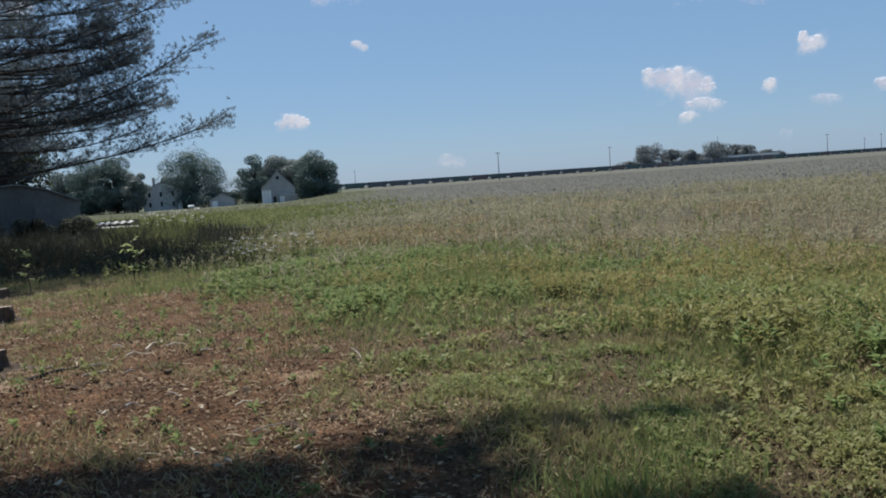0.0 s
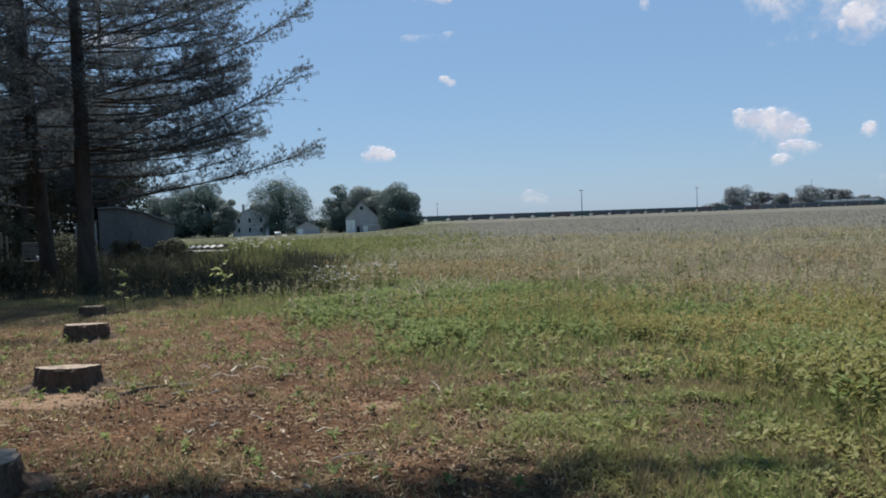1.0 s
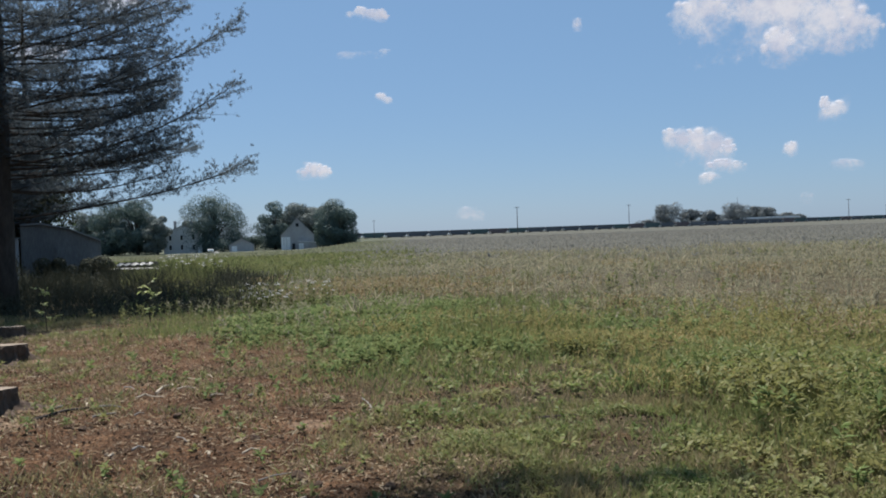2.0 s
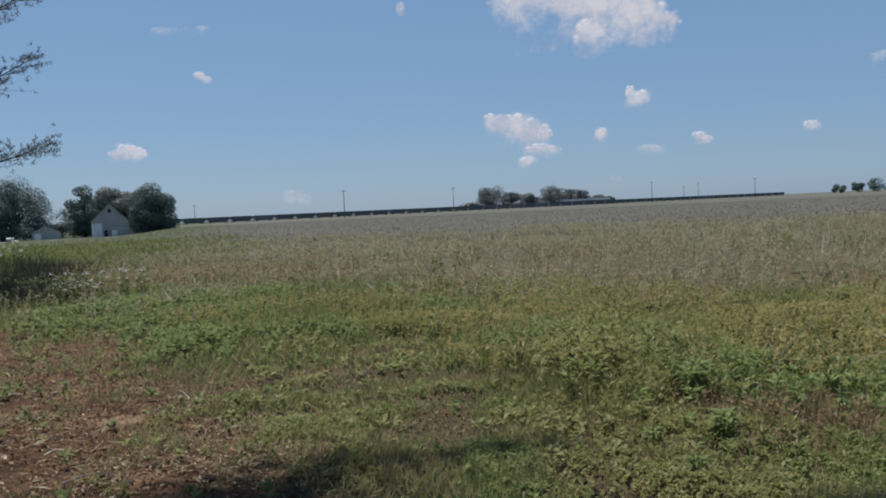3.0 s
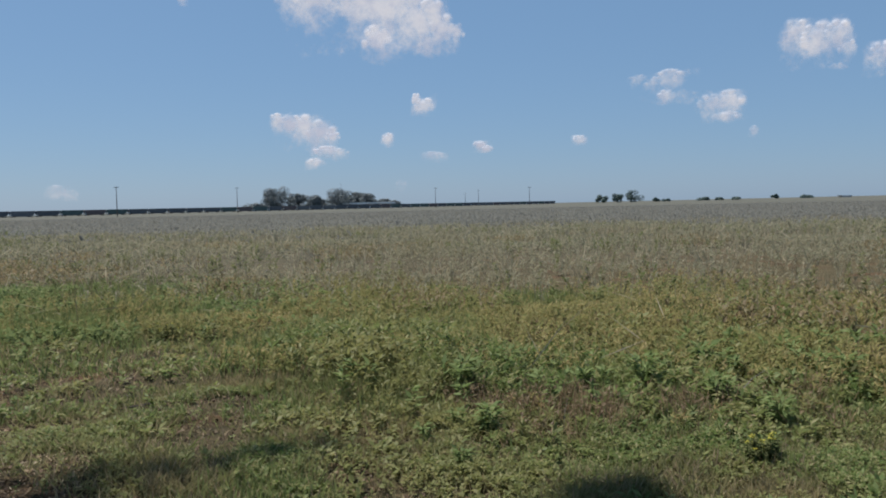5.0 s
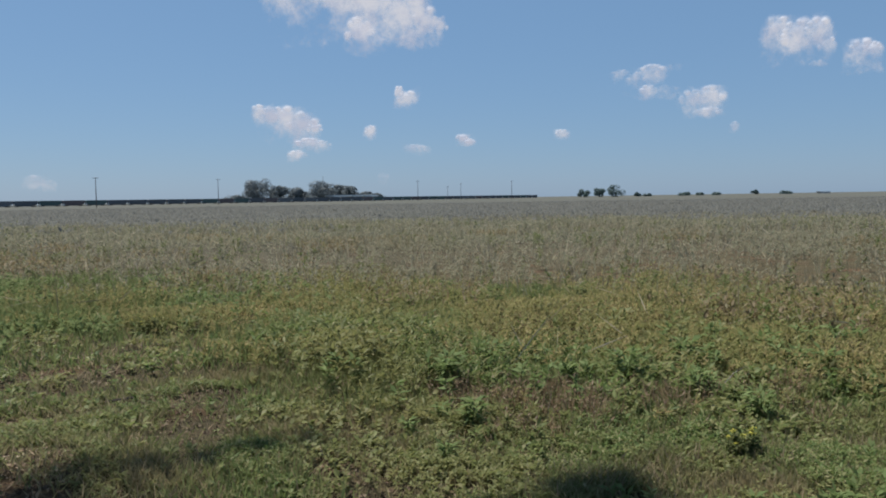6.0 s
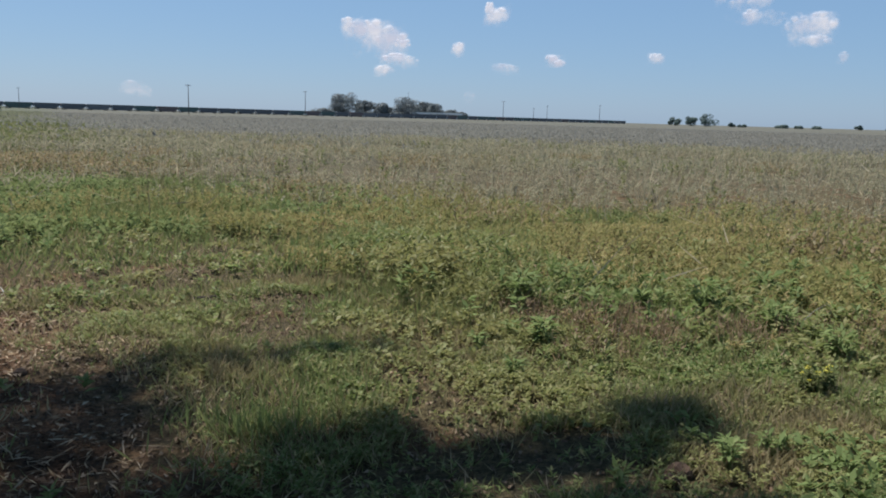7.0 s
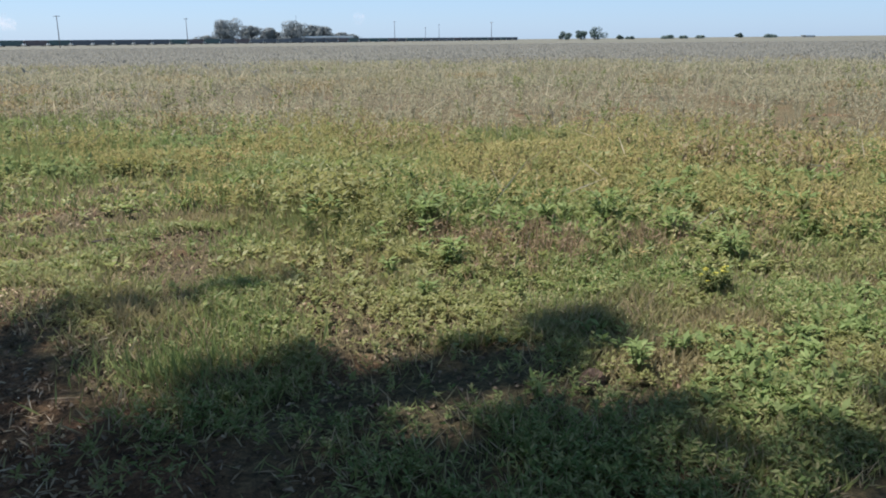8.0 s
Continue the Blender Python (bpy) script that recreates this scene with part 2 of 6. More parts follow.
def cloud_mat():
    """Self-glowing vapour of the sky's backdrop: thick in the middle, thinning to nothing at a ragged edge."""
    m, n, l, p = nodes_of("cloud_vapour")
    at = n.new("ShaderNodeAttribute")
    at.attribute_name = "thickness"
    nz = noise_node(n, l, 0.018, 4, 0.55)
    nz2 = noise_node(n, l, 0.07, 4, 0.6)
    wob = math_node(n, l, "ADD", math_node(n, l, "MULTIPLY", math_node(n, l, "SUBTRACT", nz.outputs["Fac"], 0.5), 1.7), math_node(n, l, "MULTIPLY", math_node(n, l, "SUBTRACT", nz2.outputs["Fac"], 0.5), 0.6))
    d = math_node(n, l, "ADD", at.outputs["Fac"], wob)
    mr = n.new("ShaderNodeMapRange")
    mr.interpolation_type = "SMOOTHSTEP"
    l.new(d, mr.inputs["Value"])
    mr.inputs["From Min"].default_value, mr.inputs["From Max"].default_value = 0.03, 1.2
    glow, df, clear, m1, m2 = (n.new("ShaderNode" + k_) for k_ in ("Emission", "BsdfDiffuse", "BsdfTransparent", "MixShader", "MixShader"))
    glow.inputs["Color"].default_value, glow.inputs["Strength"].default_value = (0.80, 0.78, 0.80, 1), 0.68
    # lilac-grey cloud shading is painted into the glow by noise
    nz3 = noise_node(n, l, 0.012, 3, 0.6)
    tone = ramp(n, [(0.38, (0.66, 0.66, 0.74)), (0.58, (0.84, 0.81, 0.82))])
    l.new(nz3.outputs["Fac"], tone.inputs["Fac"])
    l.new(tone.outputs["Color"], glow.inputs["Color"])
    df.inputs["Color"].default_value = (0.9, 0.9, 0.92, 1)
    m1.inputs["Fac"].default_value = 0.22
    l.new(glow.outputs[0], m1.inputs[1]), l.new(df.outputs[0], m1.inputs[2])
    l.new(mr.outputs[0], m2.inputs["Fac"])
    l.new(clear.outputs[0], m2.inputs[1]), l.new(m1.outputs[0], m2.inputs[2])
    l.new(m2.outputs[0], n["Material Output"].inputs["Surface"])
    return m


M_CLOUD = cloud_mat()
M_CUT = rough_mat("sawn_wood", (0.20, 0.152, 0.112), (0.36, 0.288, 0.22), 9, 0.85, 0.3, 40)
M_STUMP = rough_mat("stump_bark", (0.05, 0.034, 0.025), (0.12, 0.082, 0.058), 7, 0.95, 0.9, 30, stretch=(1, 1, 0.3))
M_WOOD_GREY = rough_mat("weathered_wood", (0.20, 0.18, 0.16), (0.34, 0.31, 0.27), 4, 0.9, 0.4, 30, stretch=(6, 6, 1))
M_WOOD_PALE = rough_mat("bleached_board", (0.38, 0.365, 0.335), (0.54, 0.52, 0.485), 5, 0.85, 0.3, 30)
M_SIDING = rough_mat("grey_barn_siding", (0.35, 0.34, 0.335), (0.44, 0.43, 0.42), 0.5, 0.8, 0.2, 6, stretch=(1, 1, 0.2))
M_HOUSE = rough_mat("pale_house_paint", (0.50, 0.50, 0.49), (0.60, 0.60, 0.58), 0.5, 0.8, 0.2, 6, stretch=(1, 1, 0.2))
M_ROOF = rough_mat("grey_roofing", (0.18, 0.19, 0.20), (0.27, 0.28, 0.29), 0.6, 0.7, 0.2, 6)
M_WHITE = rough_mat("white_paint", (0.76, 0.76, 0.74), (0.86, 0.86, 0.84), 1.2, 0.7, 0.15, 12)
# sheet grey darkened in its colour for the deep shade round the shed
M_METAL = rough_mat("darkened_sheet", (0.13, 0.13, 0.13), (0.20, 0.20, 0.197), 1.1, 0.8, 0.15, 14, stretch=(1, 1, 0.25))
M_POLE = rough_mat("dark_pole_wood", (0.10, 0.095, 0.09), (0.16, 0.15, 0.145), 4, 0.9, 0.3, 30, stretch=(6, 6, 1))
M_SAWDUST = rough_mat("sawdust", (0.12, 0.074, 0.043), (0.23, 0.147, 0.09), 9, 0.95, 0.6, 45)
M_SPLINTER = rough_mat("splintered_wood", (0.40, 0.335, 0.25), (0.58, 0.50, 0.39), 9, 0.9, 0.3, 40, spec=0.1)
M_DARK = rough_mat("dark_opening", (0.02, 0.02, 0.022), (0.04, 0.04, 0.042), 2, 0.9)
M_STEEL = rough_mat("sooty_steel", (0.025, 0.025, 0.026), (0.05, 0.048, 0.046), 2, 0.8)
# wagon paints lightened and blued in colour to stand for haze
M_CAR_HAZED = [rough_mat("hazed_wagon_" + nm, a, b, 0.5, 0.75, 0.2, 5) for nm, a, b in (
    ("black", (0.105, 0.112, 0.122), (0.14, 0.147, 0.157)), ("green", (0.085, 0.125, 0.118), (0.112, 0.155, 0.145)),
    ("oxide", (0.14, 0.112, 0.11), (0.175, 0.14, 0.135)), ("grey", (0.14, 0.147, 0.157), (0.185, 0.192, 0.2)))]


# ---- mesh helpers ----
def part(name, bm, material, parent=None, label="", smooth=False):
    me = bpy.data.meshes.new(name)
    bm.normal_update()
    bm.to_mesh(me)
    bm.free()
    me.materials.append(material)
    if smooth:
        me.polygons.foreach_set("use_smooth", [True] * len(me.polygons))
    ob = new(name, me)
    ob.parent = parent
    if label:
        tagged(ob, label)
    return ob


def thing(name, place, label, category, group="", turn=0.0, kind=""):
    ob = new(name)
    ob.matrix_basis = pose(*place, 0, 0, turn)
    return tagged(ob, label, category, group, kind)


def box(bm, lo, hi, bevel=0.0):
    lo, hi = Vector(lo), Vector(hi)
    r = bmesh.ops.create_cube(bm, size=1.0, matrix=Matrix.Translation((lo + hi) / 2) @ Matrix.Diagonal((*(hi - lo), 1)))
    if bevel:
        es = {e for v in r["verts"] for e in v.link_edges}
        bmesh.ops.bevel(bm, geom=list(es), offset=bevel, segments=1, affect="EDGES")
    return r["verts"]


def boxed(lo, hi, bevel=0.0):
    bm = bmesh.new()
    box(bm, lo, hi, bevel)
    return bm


def prism(profile, y0, y1):
    """A solid with the given x, z outline from y0 to y1."""
    bm = bmesh.new()
    a = [bm.verts.new((x, y0, z)) for x, z in profile]
    b = [bm.verts.new((x, y1, z)) for x, z in profile]
    bm.faces.new(a), bm.faces.new(b[::-1])
    for i in range(len(a)):
        j = (i + 1) % len(a)
        bm.faces.new((a[j], a[i], b[i], b[j]))
    bmesh.ops.recalc_face_normals(bm, faces=bm.faces)
    return bm


def tube(bm, points, radii, sides=7):
    """A tapered limb through the points, into bm."""
    rings = []
    pts = [Vector(p) for p in points]
    for i, p in enumerate(pts):
        d = (pts[min(i + 1, len(pts) - 1)] - pts[max(i - 1, 0)]).normalized()
        a = d.orthogonal().normalized()
        if i and rings:
            a = (prev - d * prev.dot(d)).normalized()
        prev = a
        b = d.cross(a)
        rings.append([bm.verts.new(p + (a * math.cos(2 * math.pi * k / sides) + b * math.sin(2 * math.pi * k / sides)) * radii[i]) for k in range(sides)])
    for r0, r1 in zip(rings, rings[1:]):
        for k in range(sides):
            bm.faces.new((r0[k], r0[(k + 1) % sides], r1[(k + 1) % sides], r1[k]))
    bm.faces.new(rings[0][::-1]), bm.faces.new(rings[-1])


def unit(a):
    return a / np.maximum(np.linalg.norm(a, axis=1, keepdims=True), 1e-9)


def leaf_mesh(name, base, way, up, length, width, fold=0.25, mid=0.45):
    """One mesh of many small folded leaves: base point, direction, face direction, length, width of each."""
    n = len(base)
    way = unit(way)
    side = unit(np.cross(way, up))
    nrm = np.cross(side, way)
    L, W = np.reshape(length, (-1, 1)) * np.ones((n, 1)), np.reshape(width, (-1, 1)) * np.ones((n, 1))
    co = np.empty((n, 4, 3))
    co[:, 0] = base
    co[:, 1] = base + way * L * mid + side * W * 0.5 + nrm * W * fold
    co[:, 2] = base + way * L
    co[:, 3] = base + way * L * mid - side * W * 0.5 + nrm * W * fold
    me = bpy.data.meshes.new(name)
    me.vertices.add(n * 4), me.loops.add(n * 4), me.polygons.add(n)
    me.vertices.foreach_set("co", co.ravel())
    me.loops.foreach_set("vertex_index", np.arange(n * 4))
    me.polygons.foreach_set("loop_start", np.arange(n) * 4)
    me.update(calc_edges=True)
    return me


def leaves(name, material, parent, *args, label="", **kw):
    me = leaf_mesh(name, *args, **kw)
    me.materials.append(material)
    ob = new(name, me)
    ob.parent = parent
    if label:
        tagged(ob, label)
    return ob


def stuff(name, material, label, category, *args, **kw):
    return tagged(leaves(name, material, None, *args, **kw), label, category, "", "stuff")


def smoothstep(v, a, b):
    t = np.clip((v - a) / (b - a), 0, 1)
    return t * t * (3 - 2 * t)


def value_noise(x, y, scale, seed):
    """Smooth noise from 0 to 1 on the plan."""
    g = np.random.default_rng(seed).random((64, 64))
    u, v = x / scale, y / scale
    i, j = np.floor(u).astype(int), np.floor(v).astype(int)
    fu, fv = u - i, v - j
    fu, fv = fu * fu * (3 - 2 * fu), fv * fv * (3 - 2 * fv)
    a, b = g[i % 64, j % 64], g[(i + 1) % 64, j % 64]
    c, d = g[i % 64, (j + 1) % 64], g[(i + 1) % 64, (j + 1) % 64]
    return (a * (1 - fu) + b * fu) * (1 - fv) + (c * (1 - fu) + d * fu) * fv


FARM_DIP = 1.9


def ground_z(x, y):
    x, y = np.asarray(x, float), np.asarray(y, float)
    r = np.hypot(x, y)
    near = 1 - smoothstep(r, 30, 60)
    z = (value_noise(x, y, 1.7, 1) - 0.5) * 0.10 + (value_noise(x, y, 0.45, 2) - 0.5) * 0.045 + (value_noise(x, y, 0.16, 3) - 0.5) * 0.02
    # the field falls away gently towards the farmstead
    az = np.degrees(np.arctan2(x, np.maximum(y, 1e-3)))
    dip = FARM_DIP * smoothstep(y, 60, 240) * (1 - smoothstep(y, 340, 470)) * (1 - smoothstep(az, -14, -8.5))
    return z * near - dip


# ---- ground: one sheet to the horizon ----
def build_ground():
    rings = np.concatenate(([0.0], 0.8 * 1.031 ** np.arange(0, 283)))
    k = 400
    ang = np.linspace(0, 2 * np.pi, k, endpoint=False)
    X = np.outer(rings[1:], np.sin(ang)).ravel()
    Y = np.outer(rings[1:], np.cos(ang)).ravel()
    co = np.column_stack((X, Y, ground_z(X, Y)))
    co = np.vstack(([[0, 0, float(ground_z(0, 0))]], co))
    nr = len(rings) - 1
    a = np.arange(k)
    b = (a + 1) % k
    faces = [(0, 1 + j, 1 + i) for i, j in zip(a, b)]
    for r in range(nr - 1):
        o, o2 = 1 + r * k, 1 + (r + 1) * k
        faces += list(zip((o + a).tolist(), (o + b).tolist(), (o2 + b).tolist(), (o2 + a).tolist()))
    me = bpy.data.meshes.new("ground")
    me.from_pydata(co.tolist(), [], faces)
    me.polygons.foreach_set("use_smooth", [True] * len(me.polygons))
    me.materials.append(M_GROUND)
    ob = new("ground", me)
    return tagged(ob, "flat farm ground of bare earth, thin turf and weedy field", "ground", "", "structure")


build_ground()


# ---- ground cover ----
def scatter(n, x0, x1, y0, y1, keep, rng):
    x, y = rng.uniform(x0, x1, n), rng.uniform(y0, y1, n)
    k = rng.random(n) < keep(x, y)
    return x[k], y[k]


def fan(n, r0, r1, a0, a1, rng, keep=None):
    """Points spread evenly over a ring sector, bearings in degrees from +y."""
    r = np.sqrt(rng.uniform(r0 * r0, r1 * r1, n))
    a = np.radians(rng.uniform(a0, a1, n))
    x, y = r * np.sin(a), r * np.cos(a)
    if keep is not None:
        k = rng.random(n) < keep(x, y)
        x, y = x[k], y[k]
    return x, y


def bareness(x, y):
    e = x + (y - 4.5) * 0.33 + (value_noise(x, y, 1.3, 11) - 0.5) * 1.4
    f = y + 0.25 * np.minimum(x + 6, 0) - 1.8 * smoothstep(-x, 3.8, 5.6) + (value_noise(x, y, 1.6, 12) - 0.5) * 2.2
    b = (1 - smoothstep(e, -0.5, 0.7)) * (1 - smoothstep(f, 12.4, 14.4))
    spots = smoothstep(value_noise(x, y, 0.6, 13), 0.58, 0.72) * (1 - smoothstep(y, 9, 12)) * (1 - 0.75 * smoothstep(x, 2.2, 3.2))
    for px, py, pr in ((1.82, 4.42, 0.30), (2.0, 3.9, 0.24), (2.3, 3.65, 0.22), (2.72, 2.45, 0.26), (1.7, 2.6, 0.26), (0.3, 7.4, 0.4), (-0.63, 8.0, 0.4), (0.75, 6.6, 0.36), (1.0, 5.7, 0.26), (1.3, 7.5, 0.24), (0.04, 6.45, 0.34), (-0.36, 6.06, 0.3)):
        spots = np.maximum(spots, np.exp(-(((x - px) / (1.5 * pr)) ** 2 + ((y - py) / pr) ** 2)))
    return np.maximum(b, spots * 0.92)


def weediness(x, y):
    """Where the tall growth stands: right of the thin turf and beyond it."""
    e = x + (y - 4.5) * 0.12 + (value_noise(x, y, 1.1, 14) - 0.5) * 1.6
    return np.clip(smoothstep(e, 1.9, 3.2) * smoothstep(y + 0.3 * np.maximum(x - 3.5, 0), 3.9, 5.2) + smoothstep(y + (value_noise(x, y, 1.5, 15) - 0.5) * 3 + np.minimum(x, 0) * 0.8, 10.0, 12.5), 0, 1)


def shoots(x, y, height, count, length, width, rng, spread=0.8, low=0.15, unrest=0.35):
    """Leaves round upright stems: for each plant count leaves up its height."""
    n = len(x)
    i = np.repeat(np.arange(n), count)
    m = len(i)
    h = np.reshape(height, -1) * np.ones(n)
    t = rng.uniform(low, 1.0, m)
    az = rng.uniform(0, 2 * np.pi, m)
    z = ground_z(x, y)
    lean = rng.normal(0, 0.12, (n, 2))
    base = np.column_stack((x[i] + lean[i, 0] * h[i] * t, y[i] + lean[i, 1] * h[i] * t, z[i] + h[i] * t * 0.9))
    out = np.column_stack((np.cos(az), np.sin(az), rng.normal(0.35, 0.45, m)))
    out[:, :2] *= spread
    size = rng.uniform(0.6, 1.25, m)
    up = np.column_stack((rng.normal(0, unrest, m), rng.normal(0, unrest, m), np.ones(m)))
    return base, out, up, (np.ones(n) * length)[i] * size, (np.ones(n) * width)[i] * size


def blades(x, y, height, width, rng, lean=0.45):
    n = len(x)
    base = np.column_stack((x, y, ground_z(x, y) - 0.01))
    way = np.column_stack((rng.normal(0, lean, n), rng.normal(0, lean, n), np.ones(n)))
    up = np.column_stack((rng.normal(0, 1, n), rng.normal(0, 1, n), np.zeros(n)))
    return base, way, up, height * rng.uniform(0.5, 1.4, n), width * rng.uniform(0.7, 1.3, n)


def joined(*sets):
    return [np.concatenate([np.asarray(s[k], float) for s in sets]) for k in range(5)]


def tufts(x, y, count, radius, rng):
    i = np.repeat(np.arange(len(x)), count)
    return x[i] + rng.normal(0, radius, len(i)), y[i] + rng.normal(0, radius, len(i))


rng = np.random.default_rng(21)


def turf_cover(x, y):
    return (1 - bareness(x, y)) * (1 - 0.6 * weediness(x, y)) * (1 - 0.6 * (1 - smoothstep(y, 2.9, 3.5)) * (1 - smoothstep(x, 2.2, 2.9))) * (0.3 + 0.7 * smoothstep(value_noise(x, y, 0.35, 16), 0.3, 0.6))


# thin turf between the bare earth and the weeds
gx, gy = scatter(290000, -1.5, 9.0, 1.4, 7.5, turf_cover, rng)
hx, hy = scatter(220000, -15, 7.5, 7.0, 19.0, turf_cover, rng)
bx, by = scatter(70000, -10, 1.0, 1.8, 16.5, lambda x, y: 0.75 * bareness(x, y) * np.clip(smoothstep(0.5 * value_noise(x, y, 0.4, 17) + 0.5 * value_noise(x, y, 1.1, 63), 0.48, 0.66) + 0.35 * smoothstep(-x - 0.3 * y, 1.0, 5.0), 0, 1), rng)
stuff("turf_grass", M_GRASS, "short green turf grass thinning out over bare earth", "grass",
      *joined(blades(gx, gy, 0.085 + 0.05 * value_noise(gx, gy, 0.3, 34), 0.008, rng, 0.7), blades(hx, hy, 0.10, 0.013, rng, 0.7), blades(bx, by, 0.05 + 0.07 * value_noise(bx, by, 0.5, 62), 0.010, rng, 0.85)))
# small creeping leaves in the turf
cx, cy = scatter(46000, -1.5, 9.5, 1.4, 7.0, lambda x, y: (1 - 0.97 * bareness(x, y)) * (0.05 + 0.95 * smoothstep(value_noise(x, y, 0.45, 18) + 0.3 * smoothstep(x, 1.0, 2.6), 0.52, 0.68)), rng)
dx, dy = scatter(11000, -10, 7, 4.5, 15, lambda x, y: (1 - 0.93 * bareness(x, y)) * (0.12 + 0.88 * smoothstep(value_noise(x, y, 0.6, 18), 0.4, 0.65)), rng)
stuff("ground_weeds", M_FRESH, "low creeping green weeds with small leaves", "weeds", *joined(shoots(cx, cy, 0.05 + 0.07 * value_noise(cx, cy, 0.4, 50), 11, 0.038, 0.012, rng, 1.0, 0.25), shoots(dx, dy, 0.09, 9, 0.065, 0.03, rng, 1.0, 0.3)))
# knee-high green weeds nearest the turf
def dead_patch(x, y):
    """Gaps where last year's growth lies brown among the weeds."""
    gap = smoothstep(value_noise(x, y, 0.75, 47) + 0.1 * np.exp(-((x - 3.9) / 1.7) ** 2 - ((y - 4.8) / 0.5) ** 2), 0.62, 0.8)
    for px, py, pr in ((3.32, 5.25, 0.32), (3.18, 4.3, 0.24), (3.53, 3.85, 0.24), (4.4, 3.7, 0.26), (4.47, 4.6, 0.28)):
        gap = np.maximum(gap, np.exp(-(((x - px) / (1.3 * pr)) ** 2 + ((y - py) / pr) ** 2)))
    return gap


wx, wy = scatter(11000, 1.2, 11, 3.0, 11, lambda x, y: weediness(x, y) * (1 - 0.85 * dead_patch(x, y)) * (1 - 0.8 * smoothstep(np.hypot(x, y), 7.2, 9.5)) * (0.35 + 0.65 * value_noise(x, y, 0.5, 19)), rng)
wh = 0.10 + 0.26 * value_noise(wx, wy, 0.9, 20) * smoothstep(wy, 4.8, 7.0) + 0.05
big = value_noise(wx, wy, 0.8, 66) > 0.56
stuff("green_weeds", M_FRESH, "dense knee-high green leafy weeds", "weeds", *joined(shoots(wx[~big], wy[~big], wh[~big] * 1.1, 22, 0.075, 0.016, rng, 0.7, 0.15, 0.5), shoots(wx[big], wy[big], wh[big] * 1.3, 15, 0.09, 0.026, rng, 0.9, 0.2, 0.5)))
px2, py2 = scatter(170, 1.8, 8.0, 4.0, 6.6, lambda x, y: smoothstep(value_noise(x, y, 0.9, 67) + 0.12 * np.exp(-((y - 5.6) / 0.6) ** 2), 0.58, 0.72) * weediness(x, y), rng)
stuff("leafy_weeds", M_BROAD, "clumps of dark broad-leaved weeds standing above the rest", "weeds", *shoots(px2, py2, 0.2 + 0.16 * value_noise(px2, py2, 1.2, 68), 22, 0.10, 0.036, rng, 1.0, 0.3))
vx, vy = fan(150000, 4.2, 17, -16, 58, rng, lambda x, y: weediness(x, y) * smoothstep(value_noise(x, y, 0.8, 41), 0.35, 0.7) * (1 - smoothstep(np.hypot(x, y) + 3 * (value_noise(x, y, 1.9, 88) - 0.5), 9, 16)))
stuff("meadow_grass", M_LUSH, "long green grass growing up through the weeds", "grass", *blades(vx, vy, 0.16 + 0.22 * value_noise(vx, vy, 1.0, 42) * smoothstep(vy, 4.5, 8), 0.011, rng, 0.4))
ax2, ay2 = scatter(34000, 0.2, 3.6, 3.2, 7.4, lambda x, y: np.clip(np.exp(-((x - 2.35) / 0.6) ** 2 - ((y - 6.3) / 0.5) ** 2) + np.exp(-((x - 1.3) / 0.32) ** 2 - ((y - 4.1) / 0.26) ** 2) + np.exp(-((x - 0.8) / 0.3) ** 2 - ((y - 3.75) / 0.2) ** 2), 0, 1) * (0.3 + 0.7 * smoothstep(value_noise(x, y, 0.25, 69), 0.3, 0.7)), rng)
stuff("tall_tufts", M_LUSH, "tall bright green tufts of grass beside bare soil", "grass", *blades(ax2, ay2, 0.17, 0.008, rng, 0.4))
ix, iy = scatter(420, 2.9, 5.6, 1.7, 3.3, lambda x, y: smoothstep(value_noise(x, y, 0.5, 72), 0.3, 0.6), rng)
stuff("broad_ground_weeds", M_BROAD, "low carpet of broad-leaved green weeds", "weeds", *shoots(ix, iy, 0.10, 12, 0.07, 0.026, rng, 1.0, 0.3))
# carpet of clover-like leaves between the bare soil and the tall weeds
qx2, qy2 = scatter(5200, 1.3, 5.6, 2.9, 4.9, lambda x, y: (1 - 0.95 * bareness(x, y)) * np.exp(-((y - 3.95 - 0.1 * (x - 2.5)) / 0.55) ** 2) * smoothstep(value_noise(x, y, 0.32, 83), 0.35, 0.6), rng)
stuff("clover_carpet", M_FRESH, "low carpet of small round-leaved weeds", "weeds", *shoots(qx2, qy2, 0.05 + 0.08 * value_noise(qx2, qy2, 0.5, 84), 10, 0.045, 0.024, rng, 1.0, 0.3, 0.5))
# taller grass strip beyond the bare earth
tx, ty = scatter(15000, -8.0, 3, 12.0, 21, lambda x, y: smoothstep(x + 0.5 * value_noise(x, y, 0.9, 36), -7.2, -5.0) * smoothstep(y - 0.35 * x, 14.2, 16.0) * (1 - smoothstep(y - 0.2 * x, 18.5, 21.5)) * (0.3 + 0.7 * value_noise(x, y, 0.8, 22)), rng)
stuff("tall_grass", M_LUSH, "strip of tall fresh green grass", "grass", *blades(tx, ty, 0.24, 0.014, rng, 0.4))
# yellowing weeds of the middle ground
yx, yy = fan(42000, 5.2, 20, -14, 60, rng, lambda x, y: weediness(x, y) * (1 - smoothstep(np.hypot(x, y) + 3 * (value_noise(x, y, 2.4, 87) - 0.5), 9.0, 16.5)) * np.maximum(smoothstep(np.hypot(x, y), 6.6, 8.6), 0.35 * smoothstep(x, 3.0, 4.2) * smoothstep(value_noise(x, y, 0.7, 85), 0.45, 0.65)) * (0.2 + 0.8 * smoothstep(0.6 * value_noise(x, y, 1.3, 23) + 0.4 * value_noise(x, y, 0.6, 71), 0.32, 0.62)))
